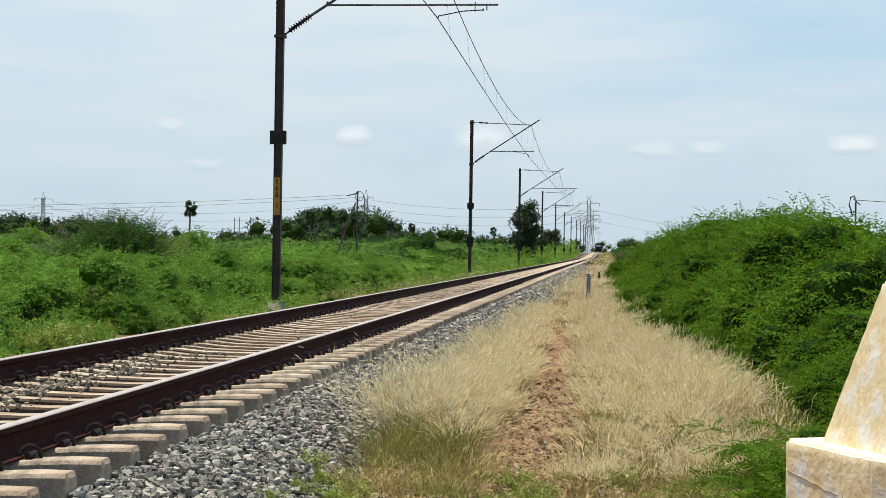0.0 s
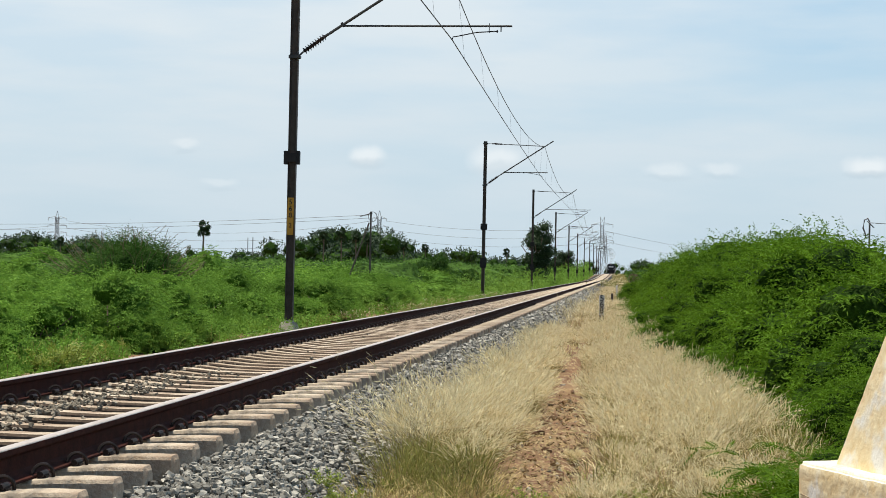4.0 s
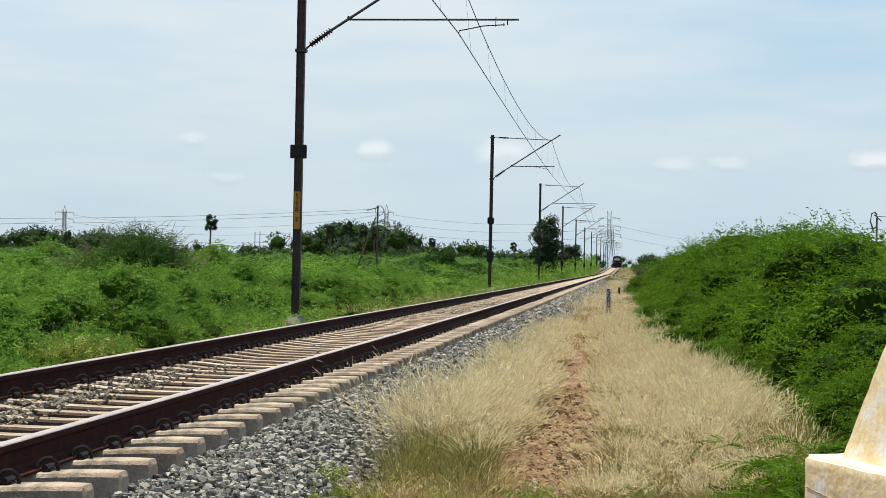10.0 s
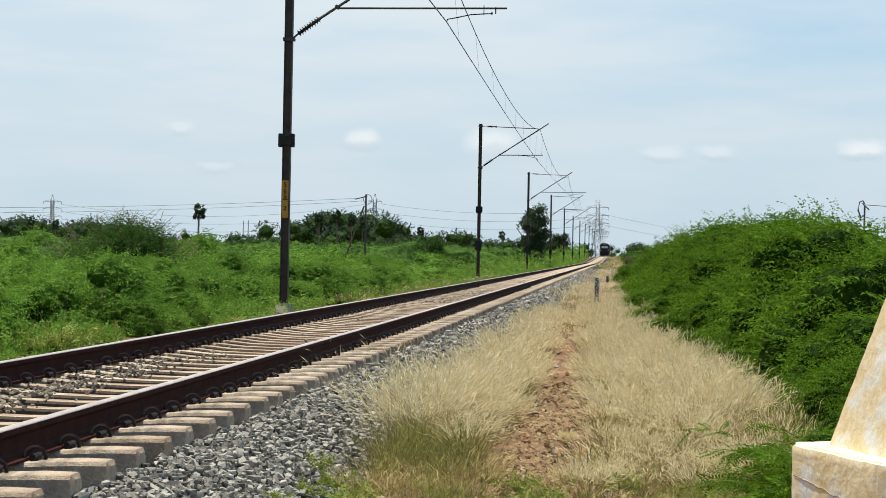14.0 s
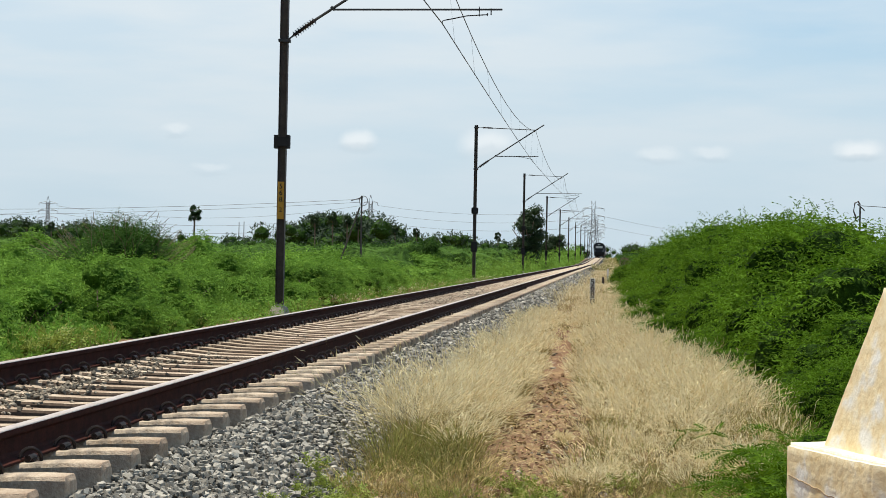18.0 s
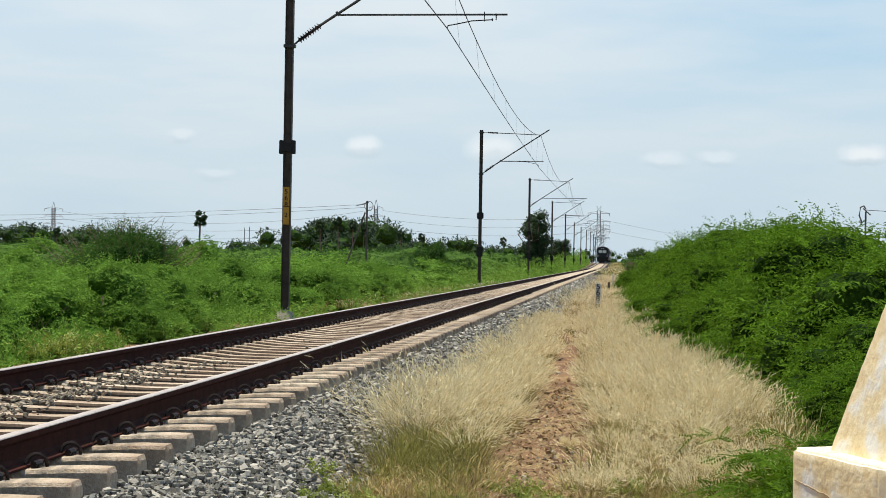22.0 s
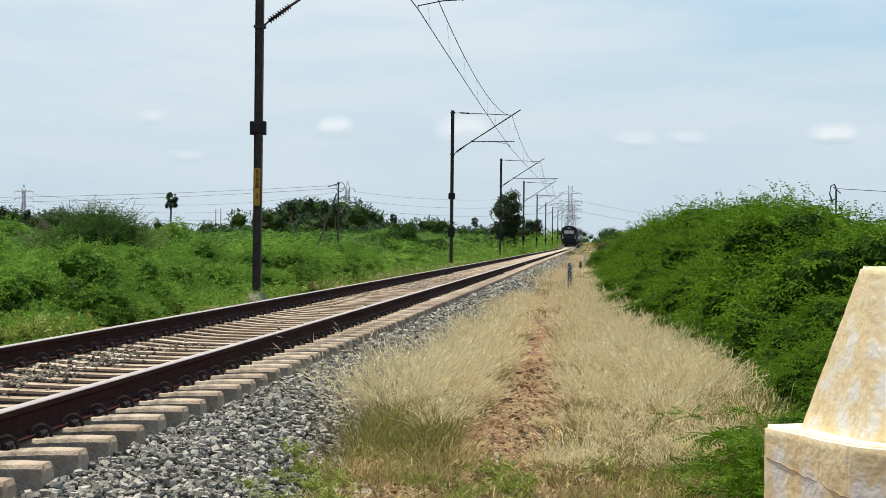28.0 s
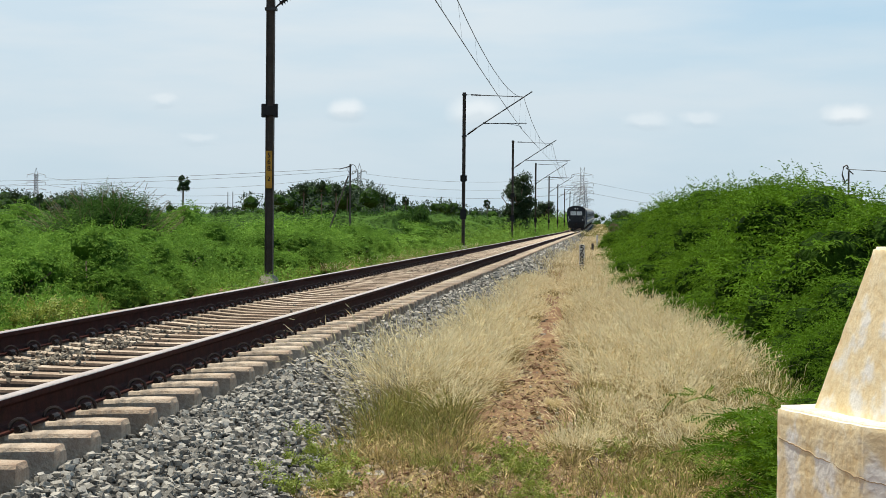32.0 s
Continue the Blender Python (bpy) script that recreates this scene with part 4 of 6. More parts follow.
def build_far_scrub():
    rng = np.random.default_rng(6)
    polys, cores = [], []

    def patch(n, y0, y1, left, hgt):
        y = y0 + (y1 - y0) * rng.random(n)
        if left:
            lo, hi = 3.84 - 0.35 * y - 3, -6.6 - 0.008 * y
        else:
            lo, hi = 8.0 + 0.012 * y, 8.0 + 0.17 * y
        x = lo + (hi - lo) * rng.random(n)
        g = ground_z(x, y)
        r = rng.uniform(1.3, 2.4, n) * (1 + y / 500)
        top = hgt * rng.uniform(0.75, 1.1, n)
        return np.stack([x, y, g + top - r * 0.6, r, np.full(n, 0.62)], 1)

    for n, y0, y1, left, hgt, k, leaf in ((280, 88, 150, True, 3.35, 300, 0.20), (420, 150, 320, True, 3.8, 110, 0.36), (500, 320, 700, True, 4.2, 36, 0.8),
                                          (150, 85, 200, False, 2.6, 130, 0.25), (260, 200, 700, False, 3.0, 26, 0.9)):
        lm = patch(n, y0, y1, left, hgt)
        P, N = dome_points(rng, lm, n * k)
        D = unit(N * 0.5 + rng.normal(size=P.shape) * 0.7)
        cores.append(core_polys(lm, 0.86))
        polys += [fronds(P, D, unit(N + [0, 0, 0.5]), leaf * rng.uniform(0.6, 1.2, len(P)), 2, 0.5, 0.7)]
    # low bushes close along both sides of the far track
    n = 620
    y = 75 + 480 * rng.random(n) ** 1.5
    r = rng.uniform(0.6, 1.2, n) * (1 + y / 700)
    side = np.where(rng.random(n) < 0.55, -1, 1)
    x = np.where(side < 0, -4.4 - r - 4 * rng.random(n), 5.3 + r + 5 * rng.random(n))
    lm = np.stack([x, y, ground_z(x, y) + r * 0.25, r, np.full(n, 0.75)], 1)
    P, N = dome_points(rng, lm, n * 26)
    D = unit(N * 0.5 + rng.normal(size=P.shape) * 0.7)
    cores.append(core_polys(lm, 0.86))
    polys += [fronds(P, D, unit(N + [0, 0, 0.3]), rng.uniform(0.16, 0.32, len(P)) * (1 + P[:, 1] / 250), 3, 0.5, 0.6)]
    tagged(new("distant_scrub", polys_mesh("distant_scrub", np.concatenate(polys), M_LEAF_H)), "wide green thorn scrub reaching to the far trees", "scrub", kind="stuff")
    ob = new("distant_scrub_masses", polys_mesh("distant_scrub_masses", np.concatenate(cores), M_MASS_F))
    tagged(ob, "wide green thorn scrub reaching to the far trees", "scrub", kind="stuff")


build_far_scrub()


def build_woods():
    """The far belts of trees along the horizon."""
    rng = np.random.default_rng(9)
    lumps = []
    for px0, px1, y, h0, h1, n in ((-0.345, -0.18, 620, 6, 9, 46), (-0.335, -0.270, 560, 9.0, 11.5, 30), (-0.163, -0.126, 520, 10.5, 14.5, 36), (-0.126, -0.105, 520, 8, 10.5, 16), (-0.112, -0.03, 560, 6.5, 9.3, 40),
                                   (-0.20, -0.022, 900, 7, 10, 60), (0.010, 0.09, 1000, 8, 11, 40), (-0.02, 0.20, 1400, 9, 13, 50)):
        for _ in range(n):
            x = 3.84 + rng.uniform(px0, px1) * y
            h = rng.uniform(h0, h1)
            for _ in range(3):
                r = h * rng.uniform(0.22, 0.36)
                lumps.append((x + rng.normal() * h * 0.25, y + rng.normal() * 12, -1.0 + h * rng.uniform(0.45, 0.95) - r * 0.6, r, 0.8))
            lumps.append((x, y, 1.0, h * 0.4, 0.8))
    lm = np.array(lumps)
    P, N = dome_points(rng, lm, 90000)
    D = unit(N * 0.6 + rng.normal(size=P.shape) * 0.7)
    core = core_polys(lm, 0.66)
    polys = [core, fronds(P, D, unit(N + [0, 0, 0.4]), rng.uniform(0.5, 1.1, len(P)), 2, 0.65, 0.75)]
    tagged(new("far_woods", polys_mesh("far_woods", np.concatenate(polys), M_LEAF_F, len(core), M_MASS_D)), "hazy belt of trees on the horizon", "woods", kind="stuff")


build_woods()


def build_tree(x, y, h, r, seed, name="tree", label="dark green leafy tree beside the track"):
    rng = np.random.default_rng(seed)
    g = float(ground_z(x, y))
    ob = empty(name, pose(x, y, g))
    tagged(ob, label, "tree")
    bm = tube(bmesh.new(), [(0, 0, -0.2), (0.05, 0, h * 0.3), (-0.08, 0.05, h * 0.6)], 0.16, 8)
    for _ in range(7):
        a, z = rng.uniform(0, 6.28), h * rng.uniform(0.3, 0.55)
        tube(bm, [(0, 0, z), (r * 0.4 * math.cos(a), r * 0.4 * math.sin(a), z + h * 0.12), (r * 0.8 * math.cos(a), r * 0.8 * math.sin(a), z + h * 0.3)], 0.05, 5)
    part("trunk", bm, M_BARK, ob)
    n = 30
    a, q = rng.uniform(0, 6.28, n), rng.uniform(0.2, 1.0, n)
    z = h * np.concatenate([rng.uniform(0.28, 0.93, n - 10), rng.uniform(0.08, 0.3, 10)])
    rr = r * (0.95 - 0.45 * np.abs(z / h - 0.55) * 2) * 0.75
    lm = np.stack([rr * q * np.cos(a), rr * q * np.sin(a), z, r * rng.uniform(0.22, 0.42, n), np.full(n, 0.85)], 1)
    P, N = dome_points(rng, lm, 4200)
    D = unit(N * 0.5 + rng.normal(size=P.shape) * 0.7)
    polys = np.concatenate([core_polys(lm, 0.7), fronds(P, D, unit(N + [0, 0, 0.4]), 0.16 * r * rng.uniform(0.6, 1.2, len(P)), 3, 0.55, 0.6)])
    crown = new("crown", polys_mesh("crown", polys, M_LEAF_D))
    crown.parent = ob
    return ob


build_tree(-4.7, 200, 6.9, 2.2, 3)
build_tree(-7.8, 400, 8.6, 2.5, 4, label="small dark tree behind the masts")


def palm_meshes(seed):
    rng = np.random.default_rng(seed)
    bm = tube(bmesh.new(), [(0, 0, -0.3), (0.05, 0, 3.0), (0.0, 0.05, 6.2)], 0.10, 8)
    trunk = bpy.data.meshes.new("trunk")
    bm.to_mesh(trunk)
    bm.free()
    trunk.materials.append(M_BARK)
    out = []
    for _ in range(46):
        d = unit(rng.normal(size=3) + np.array([0, 0, 0.35]))
        c = np.array([0, 0, 6.75 if rng.random() < 0.6 else 6.05]) + d * rng.uniform(0.15, 0.40)
        s = unit(np.cross(d, rng.normal(size=3)))
        u = np.cross(s, d)
        for k in range(9):
            a = radians(-70 + 17.5 * k)
            w = d * math.cos(a) + s * math.sin(a)
            L = rng.uniform(0.36, 0.52)
            e = unit(np.cross(w, u)) * 0.06
            out.append([c, c + w * L * 0.6 + e, c + w * L - np.array([0, 0, 0.1]), c + w * L * 0.6 - e])
    return trunk, polys_mesh("crown", out, M_LEAF_D)


PALM = palm_meshes(2)


def build_palm(x, y, top, label="lone fan palm with a round dark crown"):
    g = float(ground_z(x, y))
    k = (top - g) / 7.4
    ob = empty("fan_palm", pose(x, y, g, 0, 0, x * 37) @ Matrix.Diagonal((k * 1.05, k * 1.05, k, 1)))
    tagged(ob, label, "palm tree", "fan palms")
    share("trunk", PALM[0], ob)
    share("crown", PALM[1], ob)


def at_px(px, py, y):
    """A point at the distance y, from its bearing at the clip's start."""
    return 3.84 + (px - 1071) / 3355 * y, 0.905 + (449.3 - (1071 - px) * 0.0160 - py) / 3355 * y


for px, py, y in ((327, 354, 300), (577, 366, 420), (604, 372, 420), (624, 378, 430), (690, 390, 450), (18, 381, 420), (484, 390, 440), (64, 384, 430), (873, 402, 420), (728, 394, 440), (545, 372, 410)):
    x, z = at_px(px, py, y)
    build_palm(x, y, z)

# ---------------------------------------------------------------- dry grass along the path


def blades(rng, X, Y, Z, H, W, out, lean):
    """Bent blades of three pieces; out: the way that each one leans."""
    n = len(X)
    bend = (H * lean * rng.uniform(0.3, 1.3, n))[:, None] * out
    b = np.stack([X, Y, Z], 1)
    up = np.array([0, 0, 1.0])
    f = rng.uniform(0, 2 * math.pi, n)
    s = np.stack([np.cos(f), np.sin(f), np.zeros(n)], 1) * W[:, None] * 0.5
    p1 = b + up * (H * 0.50)[:, None] + bend * 0.25
    p2 = b + up * (H * 0.85)[:, None] + bend * 0.70
    p3 = b + up * (H * (1.0 - 0.15 * rng.random(n)))[:, None] + bend * 1.15
    low = np.stack([b - s, b + s, p1 + s * 0.8, p1 - s * 0.8], 1)
    pm = p1 * 0.5 + p2 * 0.5
    mid = np.stack([p1 - s * 0.8, p1 + s * 0.8, pm + s * 0.8, pm - s * 0.8], 1)
    head = np.stack([pm - s * 0.9, pm + s * 0.9, p2 + s * 1.7, p2 - s * 1.7], 1)
    tip = np.stack([p2 - s * 1.7, p2 + s * 1.7, p3 + s * 0.2, p3 - s * 0.2], 1)
    return np.concatenate([low, mid]), np.concatenate([head, tip])


def path_x(y):
    return np.interp(y, [12.8, 18, 21, 25, 30, 35, 50], [3.30, 3.30, 3.25, 3.17, 3.05, 2.92, 2.9])


def grass_cover(x, y):
    """How thick the grass stands: two banks with a trodden path between."""
    path = path_x(y)
    half = np.interp(y, [11.2, 12.8, 14, 16, 18, 25, 40, 55], [0.0, 0.30, 0.42, 0.45, 0.40, 0.20, 0.10, 0.0]) + 0.05 * np.sin(y * 2.9)
    bare = smooth01((half + 0.12 - np.abs(x - path)) / 0.16) * (half > 0.06)
    thick = np.where((x < path) & (x > 0), smooth01((x - 2.1) / 0.35), 1.0)
    return thick * (1 - bare) * (0.14 + 0.86 * lumpy(x, y))


def lumpy(x, y):
    """Tussocks: 0 in the hollows, 1 on the thick clumps."""
    return smooth01(0.55 + 0.6 * np.sin(x * 5.3 + 1.4 * np.sin(y * 2.1)) * np.sin(y * 2.9 + 1.8 * np.sin(x * 3.7) + 0.5))


def foot_z(x, y):
    return np.where(x < 2.4, np.interp(x, [1.62, 2.22, 2.5], [-0.33, -0.60, -0.62]), ground_z(x, y)) - 0.02


def tussock_spots(rng, tries, x0, x1, y0, y1, gap, h0, h1, least=0.05):
    """Feet of tussocks that keep apart, thinned where the path is bare: x, y, height, plume share."""
    out = []
    for _ in range(tries * 4):
        x, y = rng.uniform(x0, x1), rng.uniform(y0, y1)
        if len(out) >= tries or rng.random() > float(grass_cover(np.array(x), np.array(y))) + 0.05:
            continue
        if any((x - a) ** 2 + ((y - b) * 0.7) ** 2 < gap * gap for a, b, _, _ in out[-160:]):
            continue
        n = noise.noise((x * 1.5, y * 0.8, 4.0))
        off = abs(x - float(path_x(y)))
        out.append((x, y, rng.uniform(h0, h1) * (1 + 0.45 * n) * float(np.interp(off, [0.3, 0.75], [0.6, 1.0])), float(np.clip(0.60 + 2.3 * noise.noise((x * 2.3 + 7, y * 1.3, 1.0)), least, 1.0))))
    return np.array(out)


def arcs(rng, foot, az, lift, L, W, droop, parts=3):
    """Narrow bent blades; az: the bearing, lift: the rise at the foot in radians. Gives the strips and each one's points."""
    n = len(L)
    out = np.stack([np.cos(az), np.sin(az), 0 * az], 1)
    up = np.array([0, 0, 1.0])
    f = rng.uniform(0, 6.28, n)
    s = np.stack([np.cos(f), np.sin(f), 0 * f], 1) * W[:, None] * 0.5
    C = []
    for k in range(parts + 1):
        q = k / parts
        C.append(foot + out * (L * q * np.cos(lift) + L * droop * 0.55 * q * q)[:, None] + up * (L * q * np.sin(lift) - L * droop * 0.5 * q * q)[:, None])
    strips = [np.stack([C[k] - s * (1 - 0.25 * k), C[k] + s * (1 - 0.25 * k), C[k + 1] + s * (0.75 - 0.25 * k), C[k + 1] - s * (0.75 - 0.25 * k)], 1) for k in range(parts)]
    return np.concatenate(strips), C


def tussocks(rng, spots, leaves, stalks, width):
    """Fountains of arching leaves with feathery seed heads over them."""
    def feet(count, spread):
        t = np.repeat(spots, count, 0)
        n = len(t)
        az = rng.uniform(0, 6.28, n)
        q = np.sqrt(rng.random(n)) * spread * t[:, 2]
        x, y = t[:, 0] + np.cos(az) * q, t[:, 1] + np.sin(az) * q
        return t, az + rng.normal(size=n) * 0.5, np.stack([x, y, foot_z(x, y)], 1), n

    t, az, foot, n = feet(leaves, 0.20)
    blade, _ = arcs(rng, foot, az, rng.uniform(0.75, 1.5, n), t[:, 2] * rng.uniform(0.35, 0.80, n), width * rng.uniform(0.7, 1.3, n), rng.uniform(0.2, 0.75, n))
    t, az, foot, n = feet(stalks, 0.16)
    keep = rng.random(n) < t[:, 3]
    t, az, foot = t[keep], az[keep], foot[keep]
    n = len(t)
    L = t[:, 2] * rng.uniform(0.75, 1.2, n)
    stalk, C = arcs(rng, foot, az, rng.uniform(0.95, 1.55, n), L, width * 0.5 * np.ones(n), rng.uniform(0.1, 0.6, n))
    heads = []
    way = unit(C[3] - C[2])
    for k in range(5):
        base = C[2] * (1 - k / 4.5) + C[3] * (k / 4.5)
        d = unit(way + rng.normal(size=(n, 3)) * 0.38)
        l = (np.clip(L, 0.2, 0.6) * rng.uniform(0.13, 0.24, n) * (1.1 - 0.1 * k))[:, None]
        w = unit(np.cross(d, rng.normal(size=(n, 3)))) * (width * rng.uniform(0.4, 0.95, n))[:, None]
        heads.append(np.stack([base, base + d * l * 0.45 + w, base + d * l, base + d * l * 0.45 - w], 1))
    return blade, stalk, np.concatenate(heads)


def build_grass():
    rng = np.random.default_rng(21)
    straw, green, plume, blade = [], [], [], []

    def field(tufts, per, x0, x1, y0, y1, h0, h1, w0, w1, store, clump=0.07, lean=0.75):
        cx, cy = rng.uniform(x0, x1, tufts), rng.uniform(y0, y1, tufts)
        keep = rng.random(tufts) < grass_cover(cx, cy)
        cx, cy = cx[keep], cy[keep]
        size = rng.uniform(0.6, 1.15, len(cx)) * (0.48 + 0.66 * lumpy(cx, cy))
        k = np.repeat(np.arange(len(cx)), per)
        n = len(k)
        off = rng.normal(size=(n, 2)) * clump * size[k][:, None]
        x, y = cx[k] + off[:, 0], cy[k] + off[:, 1]
        drift = np.stack([0.15 + 0 * x, -0.1 + 0 * x], 1)
        way = off / (np.linalg.norm(off, axis=1)[:, None] + 1e-6) * rng.uniform(0.2, 1.0, (n, 1)) + rng.normal(size=(n, 2)) * 0.25 + drift * 0.2
        out = np.concatenate([way * 1.05, np.zeros((n, 1))], 1)
        H = rng.uniform(h0, h1, n) * size[k]
        stalk, head = blades(rng, x, y, foot_z(x, y), H, rng.uniform(w0, w1, n) * 0.72, out, lean)
        store.append(stalk)
        (plume if store is straw and h1 > 0.25 else store).append(head)

    # tussocks: the high bank beside the ballast, the lower field towards the thicket
    bank = [tussock_spots(rng, 92, 2.34, 3.05, 13.2, 22, 0.26, 0.42, 0.74, 0.5), tussock_spots(rng, 130, 2.2, 3.0, 22, 44, 0.30, 0.44, 0.72, 0.4)]
    lea = [tussock_spots(rng, 130, 3.5, 4.75, 11.6, 17, 0.23, 0.20, 0.44), tussock_spots(rng, 190, 3.45, 5.15, 16.5, 28, 0.28, 0.34, 0.60, 0.3), tussock_spots(rng, 190, 3.3, 4.7, 28, 50, 0.30, 0.38, 0.60)]
    for (spots, leaves, stalks, width) in ((bank[0], 120, 170, 0.0042), (bank[1], 60, 90, 0.0075), (lea[0], 110, 100, 0.0036), (lea[1], 70, 120, 0.0052), (lea[2], 44, 80, 0.0095)):
        b, st, h = tussocks(rng, spots, leaves, stalks, width)
        blade.append(b), straw.append(st), plume.append(h)
    field(520, 30, 2.2, 4.7, 42, 90, 0.26, 0.46, 0.008, 0.014, straw, 0.25)
    field(360, 24, 2.3, 4.6, 90, 220, 0.25, 0.42, 0.016, 0.03, straw, 0.4)
    field(420, 10, 2.2, 6.5, 220, 600, 0.3, 0.6, 0.08, 0.16, green, 0.8)
    field(200, 10, 2.2, 4.6, 220, 600, 0.3, 0.6, 0.08, 0.16, straw, 0.8)
    field(90, 34, 2.2, 2.9, 12.2, 14.6, 0.16, 0.34, 0.003, 0.006, green)
    field(110, 30, 2.7, 4.9, 12, 30, 0.18, 0.34, 0.004, 0.008, green)
    field(150, 16, -4.2, -2.9, 20, 90, 0.12, 0.30, 0.006, 0.012, green, 0.2)
    field(110, 16, -3.5, -2.75, 46, 110, 0.10, 0.26, 0.006, 0.012, straw, 0.2)
    field(150, 30, 4.85, 5.6, 12.5, 20, 0.14, 0.36, 0.004, 0.007, green, 0.12)
    field(90, 30, 4.85, 5.5, 14, 20, 0.20, 0.42, 0.004, 0.007, straw, 0.12)
    # low tufts before the tussocks, short litter over the foreground
    field(130, 26, 1.95, 3.0, 11.6, 13.4, 0.08, 0.24, 0.004, 0.007, straw, 0.08, 1.3)
    field(120, 26, 2.1, 3.6, 9.0, 13.2, 0.06, 0.20, 0.004, 0.007, green, 0.07, 1.2)
    field(160, 26, 3.2, 4.8, 12, 17, 0.10, 0.30, 0.004, 0.007, straw, 0.09, 1.4)
    field(170, 18, 3.3, 5.2, 8.6, 13.0, 0.07, 0.22, 0.003, 0.005, straw, 0.07, 0.9)
    field(230, 18, 3.3, 5.2, 8.6, 13.0, 0.06, 0.20, 0.003, 0.005, green, 0.07, 0.9)
    field(90, 18, 2.15, 3.2, 10.2, 13.0, 0.05, 0.16, 0.003, 0.005, straw, 0.07, 0.9)
    field(90, 16, 2.1, 3.25, 8.8, 12.8, 0.03, 0.12, 0.003, 0.006, straw, 0.09, 1.3)
    field(80, 16, 2.1, 3.25, 8.8, 12.8, 0.03, 0.12, 0.003, 0.006, green, 0.08, 1.1)
    field(140, 12, 2.1, 5.2, 8.6, 13.8, 0.02, 0.09, 0.003, 0.007, straw, 0.10, 1.6)
    field(70, 16, 2.1, 5.2, 8.6, 13.2, 0.04, 0.14, 0.003, 0.007, green, 0.06)
    field(110, 22, 2.15, 4.9, 8.6, 12.4, 0.05, 0.17, 0.003, 0.0055, green, 0.09, 1.5)
    field(170, 20, 2.3, 4.9, 8.6, 12.6, 0.04, 0.16, 0.003, 0.005, straw, 0.10, 1.8)
    # broken stalks lying flat on the path and between the tufts
    n = 14000
    x, y = rng.uniform(2.2, 4.9, n), 8.6 + 16 * rng.random(n) ** 1.3
    a, L = rng.uniform(0, 6.28, n), rng.uniform(0.03, 0.13, n)
    d = np.stack([np.cos(a), np.sin(a), rng.uniform(-0.05, 0.25, n)], 1) * L[:, None]
    s = np.stack([-np.sin(a), np.cos(a), 0 * a], 1) * 0.0022
    b = np.stack([x, y, ground_z(x, y) + 0.03], 1)
    straw.append(np.stack([b - s, b + s, b + d + s, b + d - s], 1))
    tips = np.concatenate(plume)
    # curled dead leaves and chips of stalk on the ground
    m = 15000
    x, y = rng.uniform(2.2, 4.9, m), 8.6 + 14 * rng.random(m) ** 1.2
    P = np.stack([x, y, ground_z(x, y) + rng.uniform(0.012, 0.035, m)], 1)
    a = rng.uniform(0, 6.28, m)
    D = np.stack([np.cos(a), np.sin(a), rng.normal(size=m) * 0.35], 1) * rng.uniform(0.008, 0.026, m)[:, None]
    S = np.stack([-np.sin(a), np.cos(a), rng.normal(size=m) * 0.5], 1) * rng.uniform(0.004, 0.012, m)[:, None]
    tagged(new("leaf_litter", polys_mesh("leaf_litter", np.stack([P - D, P + S, P + D, P - S], 1), M_LITTER)), "brown dead leaf litter scattered over the ground", "leaf litter", kind="stuff")
    tagged(new("dry_grass", polys_mesh("dry_grass", np.concatenate([tips] + straw), M_STRAW, len(tips), M_PLUME)), "pale dry feathery grass beside the path", "grass", kind="stuff")
    tagged(new("grass_blades", polys_mesh("grass_blades", np.concatenate(blade), M_BLADE)), "olive and straw coloured leaf blades of the grass tussocks", "grass", kind="stuff")
    tagged(new("half_green_grass", polys_mesh("half_green_grass", np.concatenate(green), M_GREENGRASS)), "half-green tufts among the dry grass", "grass", kind="stuff")


build_grass()


